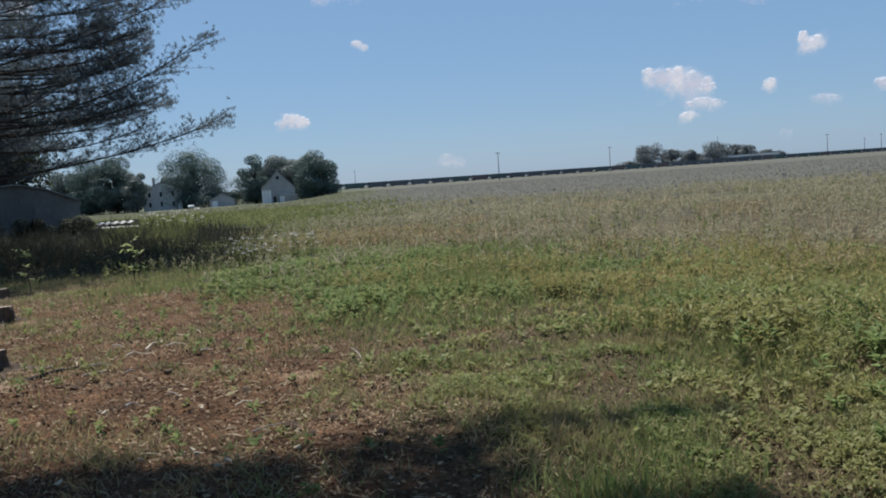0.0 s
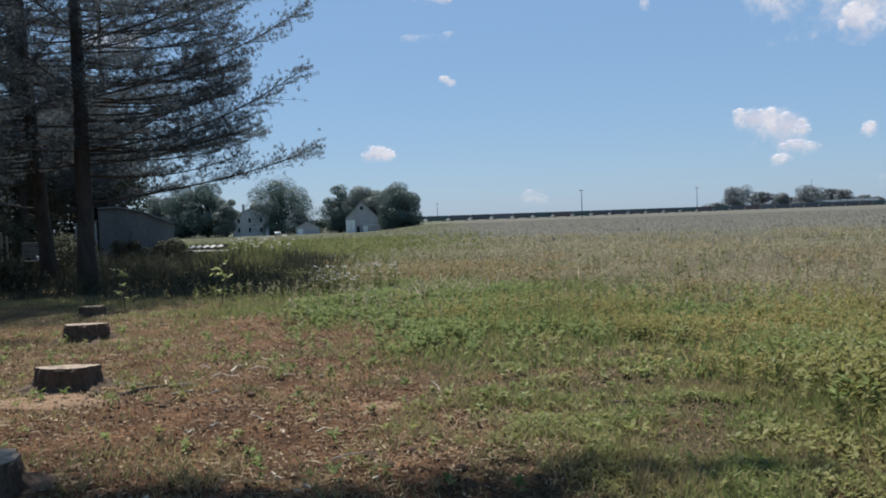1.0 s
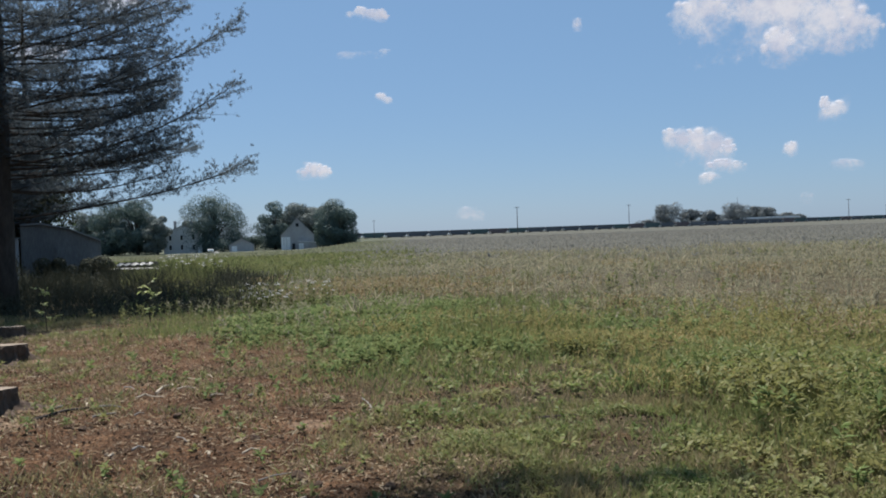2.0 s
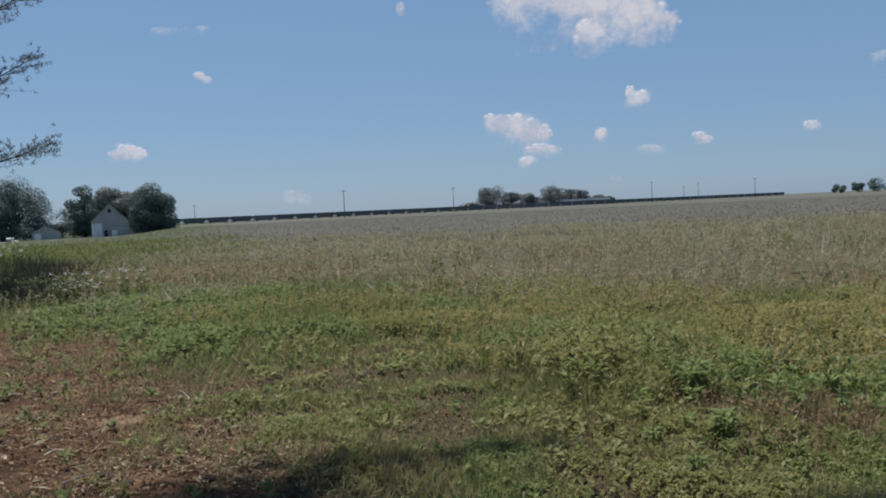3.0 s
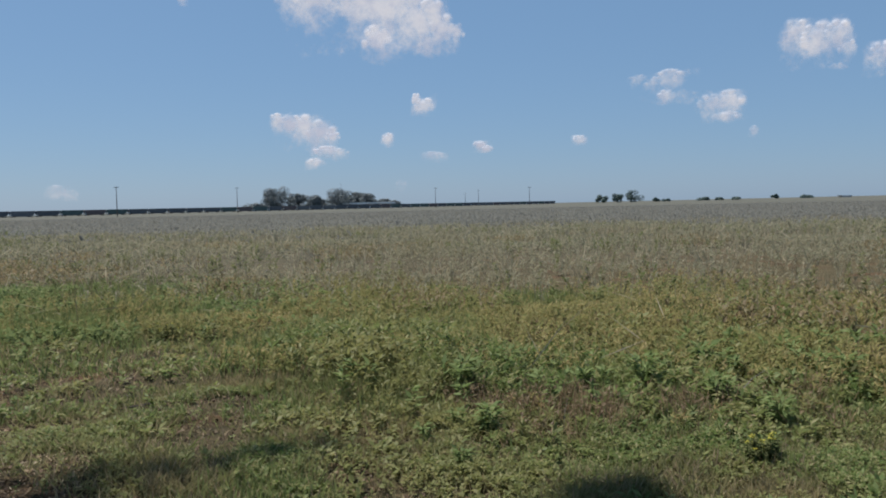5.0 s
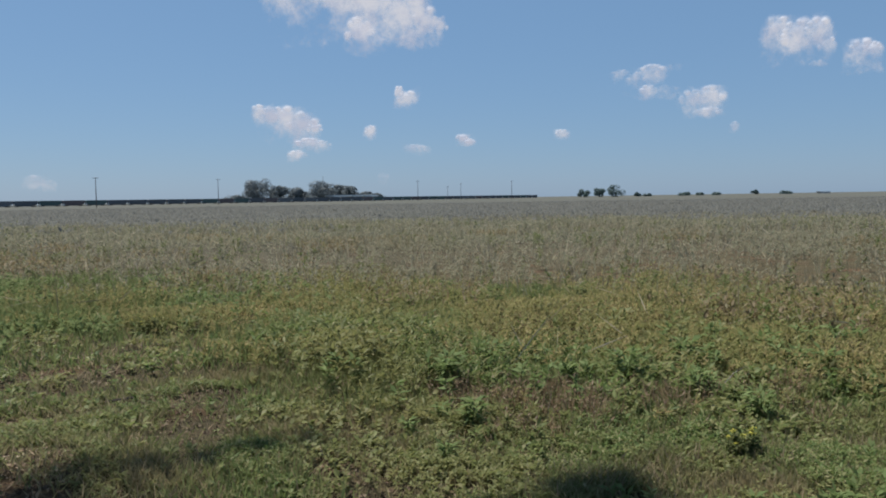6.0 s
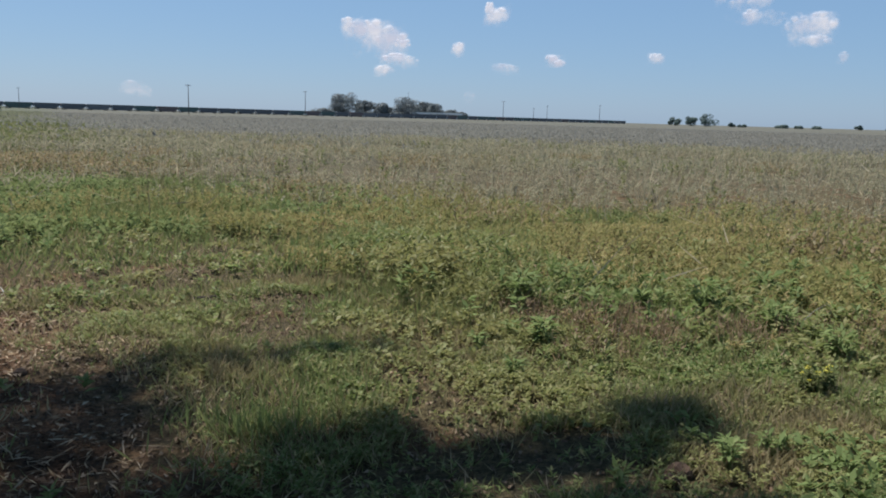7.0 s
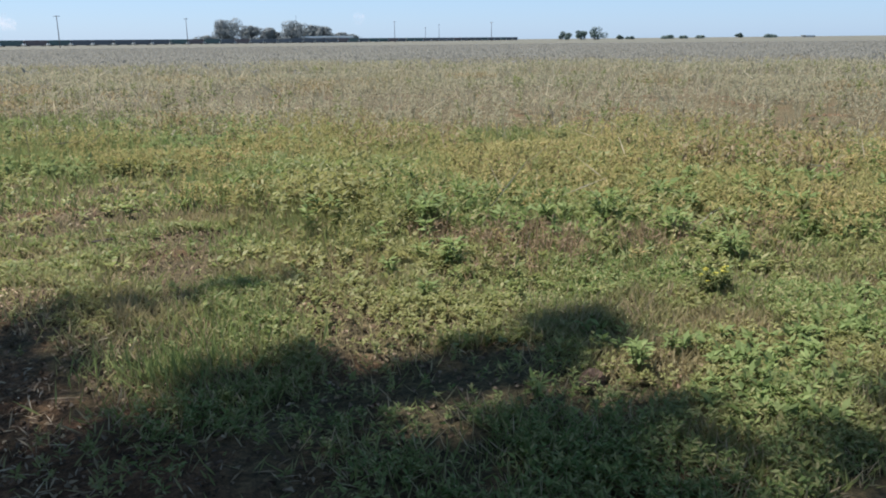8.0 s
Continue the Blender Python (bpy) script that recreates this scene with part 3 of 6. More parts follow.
yh = 0.18 + 0.26 * value_noise(yx, yy, 1.7, 24)
stuff("yellowing_weeds", M_DRY, "thick stand of yellowing weeds with small leaves", "weeds", *shoots(yx, yy, yh, 20, 0.062, 0.017, rng, 0.6))
# dry stalks and seed heads out over the field
def green_side(x, y):
    return 1 - smoothstep(x + 0.12 * y + (value_noise(x, y, 5.0, 35) - 0.5) * 6, -7, 5)


def clear_of_yard(x, y):
    """No field growth where the pines and the shed stand."""
    return 1 - (1 - smoothstep(x + 0.28 * y, -4.5, -2.5)) * (1 - smoothstep(y, 44, 50))


ox, oy = fan(22000, 17, 75, -30, 12, rng, lambda x, y: green_side(x, y) * clear_of_yard(x, y) * (0.4 + 0.6 * value_noise(x, y, 4.0, 37)))
ox2, oy2 = fan(16000, 70, 230, -32, 10, rng, lambda x, y: green_side(x, y))
stuff("olive_field_weeds", M_OLIVE, "green and olive field weeds towards the farm", "weeds", *shoots(ox, oy, 0.34, 10, 0.05 + 0.0022 * np.hypot(ox, oy), 0.018 + 0.0008 * np.hypot(ox, oy), rng, 0.6))
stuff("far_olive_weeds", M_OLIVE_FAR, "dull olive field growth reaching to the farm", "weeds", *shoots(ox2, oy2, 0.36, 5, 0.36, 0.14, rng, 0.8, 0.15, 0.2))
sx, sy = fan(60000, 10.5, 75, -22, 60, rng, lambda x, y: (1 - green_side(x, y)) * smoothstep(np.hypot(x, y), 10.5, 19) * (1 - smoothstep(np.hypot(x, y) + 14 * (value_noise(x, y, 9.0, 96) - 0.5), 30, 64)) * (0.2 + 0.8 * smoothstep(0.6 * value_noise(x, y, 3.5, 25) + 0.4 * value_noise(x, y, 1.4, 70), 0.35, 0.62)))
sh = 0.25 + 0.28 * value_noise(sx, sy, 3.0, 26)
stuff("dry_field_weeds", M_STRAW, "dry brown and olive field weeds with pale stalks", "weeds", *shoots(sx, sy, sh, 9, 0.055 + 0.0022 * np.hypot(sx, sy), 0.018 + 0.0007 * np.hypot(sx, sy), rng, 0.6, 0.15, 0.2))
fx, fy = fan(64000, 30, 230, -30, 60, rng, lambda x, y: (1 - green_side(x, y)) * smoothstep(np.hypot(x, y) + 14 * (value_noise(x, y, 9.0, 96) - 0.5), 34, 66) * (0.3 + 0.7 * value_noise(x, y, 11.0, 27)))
stuff("far_field_weeds", M_FAR_HAZED, "dry field growth, greyed for haze, stretching to the railway", "weeds", *shoots(fx, fy, 0.34, 5, 0.30, 0.13, rng, 0.9, 0.15, 0.15))
# dead stems left among the near weeds
mx, my = scatter(11000, 1.8, 8.8, 3.7, 9.5, lambda x, y: dead_patch(x, y) * weediness(x, y), rng)
stuff("dead_stems", M_DEAD, "brown dead stems among green weeds", "weeds", *joined(shoots(mx, my, 0.22, 7, 0.05, 0.012, rng, 0.6), blades(*tufts(mx, my, 4, 0.04, rng), 0.24, 0.007, rng, 0.45)))
# drifts of russet weeds
ux, uy = fan(26000, 10, 34, -20, 55, rng, lambda x, y: smoothstep(0.8 * value_noise(x, y, 2.6, 31) + 0.62 * np.exp(-((x + 3.2) / 3.0) ** 2 - ((y - 23.0) / 2.6) ** 2), 0.55, 0.8) * weediness(x, y))
stuff("russet_weeds", M_RUSSET, "drifts of russet seeding weeds in the field", "weeds", *shoots(ux, uy, 0.42, 9, 0.10, 0.03, rng, 0.5))
# lush green patch beyond the bare earth
qx, qy = scatter(60000, -6, 6, 6.8, 16, lambda x, y: np.clip(np.exp(-((x + 1.0) / 2.6) ** 2 - ((y - 12.5) / 2.2) ** 2) + 0.55 * np.exp(-((x + 0.1) / 1.4) ** 2 - ((y - 9.8) / 1.5) ** 2), 0, 1) * (1 - 0.92 * bareness(x, y)) * (0.3 + 0.7 * smoothstep(value_noise(x, y, 0.6, 32), 0.3, 0.7)), rng)
stuff("lush_grass", M_LUSH, "patch of lush bright green grass", "grass", *blades(qx, qy, 0.16, 0.015, rng, 0.5))
# leafy growth that fills the green strip
rx2, ry2 = scatter(17000, -7.5, 7, 7.4, 20.5, lambda x, y: smoothstep(y + 0.15 * x + 1.6 * (value_noise(x, y, 1.7, 92) - 0.5), 8.0, 10.5) * smoothstep(y - 0.9 * np.minimum(x, 0) * 0.4 + 2.0 * (value_noise(x, y, 1.1, 93) - 0.5), 9.0, 11.0) * (1 - smoothstep(y + 0.25 * x, 17.0, 20.0)) * (1 - 0.95 * bareness(x, y)) * (1 - 0.85 * smoothstep(x + 0.25 * (y - 10), -0.8, 2.0)) * (1 - smoothstep(x, 3.0, 6.0)) * smoothstep(x, -5.6, -3.6) * (0.25 + 0.75 * smoothstep(value_noise(x, y, 0.7, 94), 0.3, 0.6)), rng)
stuff("leafy_strip", M_LEAFY, "fresh green leafy weeds beyond the bare earth", "weeds", *shoots(rx2, ry2, 0.10 + 0.22 * value_noise(rx2, ry2, 0.9, 95), 15, 0.085, 0.034, rng, 0.9, 0.2, 0.45))
# upright straw
kx, ky = fan(3400, 12, 70, -14, 60, rng, lambda x, y: (1 - green_side(x, y)) * smoothstep(value_noise(x, y, 3.5, 28), 0.45, 0.75))
kx, ky = tufts(kx, ky, 3, 0.08, rng)
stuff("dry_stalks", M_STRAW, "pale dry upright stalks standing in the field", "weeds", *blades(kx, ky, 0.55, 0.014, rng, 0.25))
# long pale stalks that lean or have fallen across the growth
fx2, fy2 = fan(1100, 6.5, 40, -10, 60, rng, lambda x, y: weediness(x, y) * (0.25 + 0.75 * smoothstep(value_noise(x, y, 2.2, 86), 0.45, 0.7)))
n_f = len(fx2)
stuff("fallen_straw", M_PALESTRAW, "long pale dead stalks leaning across the weeds", "straw", np.column_stack((fx2, fy2, ground_z(fx2, fy2) + rng.uniform(0.12, 0.34, n_f))), np.column_stack((rng.normal(0, 1, (n_f, 2)), rng.uniform(0.1, 0.9, n_f))),
      rng.normal(0, 1, (n_f, 3)), rng.uniform(0.3, 0.75, n_f), 0.005 + 0.0009 * np.hypot(fx2, fy2))
# thick pale tussocks of dry grass, singly and in drifts
kx2, ky2 = fan(2300, 16, 62, -14, 60, rng, lambda x, y: (1 - green_side(x, y)) * (0.15 + 0.85 * smoothstep(value_noise(x, y, 5.0, 81), 0.45, 0.75)))
kx2, ky2 = tufts(kx2, ky2, 14, 0.10, rng)
stuff("straw_tussocks", M_PALESTRAW, "thick pale tussocks of dry straw standing in the field", "grass", *blades(kx2, ky2, 0.52, 0.026, rng, 0.5))
dx2, dy2 = fan(1500, 11, 50, -14, 60, rng, lambda x, y: weediness(x, y) * smoothstep(value_noise(x, y, 3.1, 82), 0.4, 0.7))
stuff("dark_weed_clumps", M_OLIVE, "darker green leafy weeds standing singly in the field", "weeds", *shoots(dx2, dy2, 0.5, 26, 0.10, 0.035, rng, 0.9))
# litter on the bare earth: dead leaves and wood chips
lx, ly = scatter(64000, -10, 2.0, 2.4, 15, lambda x, y: (0.04 + 0.96 * bareness(x, y)) * (0.25 + 0.75 * smoothstep(value_noise(x, y, 0.55, 61), 0.35, 0.65)) * (1 - 0.8 * smoothstep(x + 0.33 * (y - 4.5), 0.3, 1.2)), rng)
n_l = len(lx)
thin = rng.random(n_l) < 0.68
stuff("leaf_litter", M_LITTER, "dead grass, leaves and wood chips scattered on bare earth", "litter",
      np.column_stack((lx, ly, ground_z(lx, ly) + 0.012)), np.column_stack((rng.normal(0, 1, (n_l, 2)), rng.normal(0.05, 0.22, n_l))),
      np.column_stack((rng.normal(0, 0.4, (n_l, 2)), np.ones(n_l))), np.where(thin, rng.uniform(0.04, 0.13, n_l), rng.uniform(0.015, 0.06, n_l)), np.where(thin, rng.uniform(0.005, 0.012, n_l), rng.uniform(0.008, 0.03, n_l)))
# weeds and grass tussocks that have come up through the bare earth
jx, jy = scatter(900, -10, 1.0, 3.0, 16, lambda x, y: bareness(x, y) * smoothstep(value_noise(x, y, 1.3, 64) + 0.12 * smoothstep(-x - 0.3 * y, 2.0, 5.0), 0.42, 0.7), rng)
jx, jy = tufts(jx, jy, 26, 0.075, rng)
stuff("tussock_grass", M_GRASS, "small ragged tussocks of grass on bare earth", "grass", *blades(jx, jy, 0.105, 0.010, rng, 0.75))
ex, ey = scatter(260, -10, 1.0, 3.0, 15, lambda x, y: bareness(x, y) * smoothstep(value_noise(x, y, 0.9, 65), 0.4, 0.7), rng)
stuff("earth_weeds", M_BROAD, "small dark green weeds sprouting on bare earth", "weeds", *shoots(ex, ey, 0.12, 14, 0.075, 0.03, rng, 1.0, 0.2))
tx2, ty2 = scatter(700, -10, 1.5, 2.6, 14, lambda x, y: bareness(x, y), rng)
n_t = len(tx2)
stuff("twig_litter", M_LITTER, "brown twigs and splinters strewn on bare earth", "litter", np.column_stack((tx2, ty2, ground_z(tx2, ty2) + 0.015)), np.column_stack((rng.normal(0, 1, (n_t, 2)), rng.normal(0.04, 0.1, n_t))),
      np.column_stack((rng.normal(0, 0.2, (n_t, 2)), np.ones(n_t))), rng.uniform(0.08, 0.26, n_t), rng.uniform(0.004, 0.011, n_t))
# crumbs of soil and bits of dead stem on every bare spot
zx, zy = scatter(46000, -9, 6, 2.2, 11, lambda x, y: 0.25 + 0.75 * bareness(x, y), rng)
n_z = len(zx)
stuff("soil_crumbs", M_CRUMB, "dark crumbs of soil and bits of dead stem", "soil", np.column_stack((zx, zy, ground_z(zx, zy) + 0.004)), rng.normal(0, 1, (n_z, 3)) * np.array((1, 1, 0.6)),
      np.column_stack((rng.normal(0, 0.7, (n_z, 2)), np.ones(n_z))), rng.uniform(0.012, 0.045, n_z), rng.uniform(0.008, 0.03, n_z), fold=0.6)
# crumbled lumps of earth, and bleached straw over them
bx2, by2 = scatter(9000, -10, 0.6, 3.6, 16, lambda x, y: bareness(x, y) * smoothstep(value_noise(x, y, 0.5, 97), 0.42, 0.66), rng)
n_b = len(bx2)
stuff("earth_lumps", M_CRUMB, "dark crumbled lumps of earth", "soil", np.column_stack((bx2, by2, ground_z(bx2, by2) + 0.012)), np.column_stack((rng.normal(0, 1, (n_b, 2)), rng.normal(0.25, 0.3, n_b))),
      np.column_stack((rng.normal(0, 0.6, (n_b, 2)), np.ones(n_b))), rng.uniform(0.02, 0.055, n_b), rng.uniform(0.014, 0.032, n_b), fold=0.7)
bx3, by3 = scatter(2600, -10, 0.8, 3.2, 16, lambda x, y: bareness(x, y) * smoothstep(value_noise(x, y, 0.8, 98), 0.40, 0.7), rng)
n_b = len(bx3)
stuff("bleached_straw", M_PALESTRAW, "bleached bits of straw and bark on bare earth", "litter", np.column_stack((bx3, by3, ground_z(bx3, by3) + 0.025)), np.column_stack((rng.normal(0, 1, (n_b, 2)), rng.normal(0.08, 0.15, n_b))),
      np.column_stack((rng.normal(0, 0.3, (n_b, 2)), np.ones(n_b))), rng.uniform(0.05, 0.17, n_b), rng.uniform(0.008, 0.022, n_b))



# ---- felled trees: a row of stumps ----
def stump(place, radius, height, seed, lean=0.0):
    r = np.random.default_rng(seed)
    ob = thing("tree_stump", place, "freshly cut tree stump with dark bark and pale sawn top", "stump", "row of stumps")
    k = 36
    ph = r.uniform(0, 6.28, 4)
    wob = [1 + 0.07 * math.sin(3 * a + ph[0]) + 0.05 * math.sin(5 * a + ph[1]) + 0.03 * math.sin(11 * a + ph[2]) for a in np.linspace(0, 2 * math.pi, k, endpoint=False)]
    bm = bmesh.new()
    prof = [(-0.1, 2.0), (0.03, 1.55), (0.14, 1.25), (0.28, 1.1), (0.45, 1.03), (0.62, 1.01), (0.8, 1.0), (0.97, 0.98)]
    groove = r.normal(0, 0.03, k)
    rings = []
    for t, s in prof:
        ring = []
        for q in range(k):
            a = 2 * math.pi * q / k
            flare = 1 + (s - 1) * (1 + 0.6 * math.sin(4 * a + ph[3]) + 0.35 * math.sin(7 * a + ph[1]))
            rad = radius * (wob[q] + groove[q] * (1 if t < 0.9 else 0.2)) * flare * (1 + r.normal(0, 0.022))
            ring.append(bm.verts.new((rad * math.cos(a), rad * math.sin(a), height * t + (r.normal(0, 0.012) if 0 < t < 0.9 else 0) - (lean * math.sin(a) * radius if t > 0.7 else 0))))
        rings.append(ring)
    for r0, r1 in zip(rings, rings[1:]):
        for q in range(k):
            bm.faces.new((r0[q], r0[(q + 1) % k], r1[(q + 1) % k], r1[q]))
    part("bark", bm, M_STUMP, ob, "dark furrowed bark")
    bm = bmesh.new()
    ring = [bm.verts.new((radius * 0.965 * wob[q] * math.cos(2 * math.pi * q / k), radius * 0.965 * wob[q] * math.sin(2 * math.pi * q / k), height * 0.97 + 0.004 - lean * math.sin(2 * math.pi * q / k) * radius)) for q in range(k)]
    inner = [bm.verts.new((v.co.x * 0.5, v.co.y * 0.5, height * 0.985 + r.normal(0, 0.006) - lean * v.co.y * 0.5)) for v in ring]
    mid = bm.verts.new((0, 0, height * 0.99))
    for q in range(k):
        bm.faces.new((ring[q], ring[(q + 1) % k], inner[(q + 1) % k], inner[q]))
        bm.faces.new((inner[q], inner[(q + 1) % k], mid))
    low = [bm.verts.new((v.co.x, v.co.y, v.co.z - 0.03)) for v in ring]
    for q in range(k):
        bm.faces.new((ring[(q + 1) % k], ring[q], low[q], low[(q + 1) % k]))
    part("cut_face", bm, M_CUT, ob, "pale sawn wood")
    return ob


for q, (px_, py_, rad_, hei_, ln_) in enumerate(((-5.14, 7.78, 0.32, 0.265, 0.09), (-7.15, 11.4, 0.32, 0.275, 0.06), (-9.2, 15.0, 0.24, 0.21, 0.05), (-3.74, 4.5, 0.30, 0.24, 0.0))):
    stump((px_, py_, float(ground_z(px_, py_))), rad_, hei_, 40 + q, ln_)


# ---- pines ----
def pine(place, label, height, boughs, seed, reach=5.0):
    """A white pine: a straight trunk, level boughs that turn up at the end, needles in tufts along their twigs.
    boughs: height, bearing, length, rise and fullness of each."""
    r = np.random.default_rng(seed)
    ob = thing("pine_tree", place, label, "tree", "pines")
    bm_t = bmesh.new()
    zs = np.linspace(-0.1, height, 14)
    off = np.cumsum(r.normal(0, 0.025, (14, 2)), axis=0)
    tube(bm_t, [(off[i, 0], off[i, 1], z) for i, z in enumerate(zs)], [0.24 * (1 - 0.85 * z / height) + 0.03 + (0.08 if z < 0.05 else 0) for z in zs], 10)
    part("trunk", bm_t, M_BARK, ob, "dark straight trunk", True)
    up = Vector((0, 0, 1))
    for zz, az, ln, rise, full in boughs:
        bm_b = bmesh.new()
        tips, ways = [], []
        d = Vector((math.cos(az), math.sin(az), 0))
        s = d.cross(up)
        bend, sag = r.normal(0, 0.07), r.uniform(0.02, 0.05)
        wave, knots = r.uniform(0, 6.28), r.uniform(2.2, 3.6)
        ts = np.linspace(0.02, 1, 10)
        pts = [d * (ln * t) + s * (ln * (bend * t * t + 0.012 * math.sin(9 * t + wave))) + up * (zz + ln * (rise * t - sag * math.sin(math.pi * t) + 0.035 * t ** 4)) for t in ts]
        tube(bm_b, pts, [0.030 * (1 - 0.9 * t) * (0.5 + 0.5 * min(1.2, ln / reach)) + 0.006 for t in ts], 5)
        for t in np.arange(0.20, 1.0, 0.16 / ln):
            t = min(1.0, t + r.uniform(-0.4, 0.4) * 0.16 / ln)
            k = min(t, 0.999) * 9
            i0 = int(k)
            p = pts[i0].lerp(pts[i0 + 1], k - i0)
            # twigs are longest past the middle of the bough and short at its tip
            span = (0.22 + 1.15 * math.sin(math.pi * min(1.0, max(0.0, (t - 0.22) / 0.80))) ** 0.8) * (0.45 + 0.55 * ln / 6.5)
            thickness = full * (0.42 + 0.58 * smoothstep(math.sin(knots * ln * t + wave), -0.5, 0.5)) if t < 0.85 else full
            for sg in (-1, 1):
                if r.random() > 0.9:
                    continue
                tl = span * r.uniform(0.45, 1.1)
                w = (d * r.uniform(0.5, 1.0) + s * sg * r.uniform(0.35, 1.0) + up * r.uniform(-0.1, 0.6)).normalized()
                e = p + w * tl
                tube(bm_b, [p, p.lerp(e, 0.5) - up * 0.02 * tl, e], [0.007, 0.005, 0.003], 3)
                for u in np.arange(0.30, 1.02, 0.125 / max(tl, 0.13)):
                    q = p.lerp(e, min(u, 1.0))
                    if r.random() < thickness:
                        tips.append(tuple(q)), ways.append(tuple(w))
                    # short side shoots that stand up or hang from the twig
                    if r.random() < 0.95 * thickness:
                        h = up * r.uniform(-0.20, 0.34) + s * r.uniform(-0.12, 0.12) + d * r.uniform(0.0, 0.1)
                        tips.append(tuple(q + h)), ways.append(tuple(h.normalized()))
        # the bough's own leader
        tips.append(tuple(pts[-1])), ways.append(tuple((pts[-1] - pts[-2]).normalized()))
        limb = part("branch", bm_b, M_BARK, ob)
        tips, ways = np.array(tips), np.array(ways)
        i = np.repeat(np.arange(len(tips)), 10)
        n = len(i)
        tagged(leaves("needles", M_NEEDLE, limb, tips[i] + r.normal(0, 0.016, (n, 3)), ways[i] * 0.55 + r.normal(0, 0.55, (n, 3)) + np.array([0, 0, 0.35]), r.normal(0, 1, (n, 3)),
                      r.uniform(0.07, 0.125, n), r.uniform(0.012, 0.021, n)), "dark blue-green needle tufts", kind="stuff")
    return ob


# boughs of the first pine: height, bearing, length, rise, fullness
long_boughs = ((2.55, 0.02, 7.05, 0.162, 0.85), (4.1, 0.0, 7.05, 0.245, 0.9), (5.65, 0.05, 7.1, 0.28, 0.9), (7.3, -0.05, 6.4, 0.27, 0.85))
low_plate = ((4.0, 0.25, 5.2, 0.10, 1), (4.15, 0.6, 5.6, 0.08, 1), (4.3, 0.95, 5.2, 0.08, 1), (3.7, -0.15, 4.8, 0.11, 1), (4.5, 0.4, 5.0, 0.10, 1), (3.85, 0.78, 4.8, 0.08, 0.9))
mid_plate = ((6.0, 0.2, 4.8, 0.10, 1), (6.15, 0.55, 5.0, 0.10, 1), (6.4, 0.9, 4.8, 0.09, 1), (5.85, -0.2, 4.4, 0.12, 1), (6.6, 0.4, 4.6, 0.12, 1), (5.5, 0.7, 4.3, 0.08, 0.7))
top_plate = ((8.1, 0.2, 5.0, 0.12, 1), (8.3, 0.6, 5.2, 0.12, 1), (8.6, 0.95, 5.0, 0.1, 1), (7.9, -0.25, 4.6, 0.13, 1), (8.9, 0.4, 4.8, 0.12, 1), (9.5, 0.1, 4.2, 0.2, 1), (9.8, 0.7, 4.2, 0.2, 1), (10.4, 0.4, 3.4, 0.3, 1))
front_boughs = ((5.0, -1.1, 4.8, 0.08, 1), (6.0, -1.5, 5.0, 0.1, 1), (6.8, -0.8, 5.0, 0.1, 1), (7.6, -1.3, 5.0, 0.12, 1), (8.6, -1.0, 4.6, 0.12, 1), (9.2, -1.7, 4.4, 0.15, 1))
fill_boughs = ((5.55, 0.3, 4.9, 0.12, 1), (5.6, 0.6, 4.9, 0.11, 1), (5.7, 0.95, 4.8, 0.1, 1), (7.6, 0.35, 4.8, 0.14, 1), (7.7, 0.8, 4.8, 0.12, 1), (5.0, 0.15, 4.6, 0.14, 0.9), (5.2, 0.5, 4.4, 0.12, 0.9), (5.05, 0.85, 4.8, 0.1, 0.9), (4.8, 1.2, 4.6, 0.1, 1), (7.0, 0.3, 4.6, 0.13, 0.9), (7.25, 0.75, 4.8, 0.1, 0.9), (7.1, -0.1, 4.4, 0.14, 0.9), (6.8, 1.15, 4.8, 0.1, 1), (3.4, 0.45, 4.4, 0.08, 0.7), (9.2, 0.9, 4.8, 0.12, 1), (4.3, -0.5, 4.2, 0.12, 0.8), (5.7, -0.55, 4.4, 0.12, 0.9), (7.4, -0.5, 4.6, 0.12, 0.9))
left_boughs = tuple((3.4 + 0.36 * q, 1.6 + 0.61 * ((q * 7) % 5) + 0.14 * (q % 3), 5.0 - 0.06 * q, 0.07 + 0.006 * q, 0.6) for q in range(14))
# top boughs out of view, lengths set by where their shade falls
high_crown = tuple((9.6 + 0.24 * q, 2.4 * q, 3.5 - 1.4 * math.cos(2.4 * q) + 0.5 * math.sin(2.4 * q) - 0.05 * q, 0.12 + 0.008 * q, 1.0) for q in range(26))
pine_a = pine((-13.75, 22.4, 0), "tall white pine with sweeping upturned boughs", 17.0, long_boughs + low_plate + mid_plate + top_plate + fill_boughs + front_boughs + left_boughs + high_crown, 5)
# the next tree leans away from it
copy_thing(pine_a, Matrix.Translation((-16.9, 25.2, 0)) @ Matrix.Rotation(radians(3.2), 4, (0.52, -0.854, 0)) @ Matrix.Rotation(radians(150), 4, "Z"))
# copies added to shade the shed, scrub and earth; three stand out of view
for x_, y_, t_ in ((-30.5, 43.0, 60), (-29.0, 34.0, 200), (-15.9, 18.6, 165), (-16.4, 14.6, 190), (-21.5, 20.5, 80), (-26.3, 45.2, 120), (-26.2, 37.3, 20)):
    copy_thing(pine_a, pose(x_, y_, 0, 0, 0, t_))


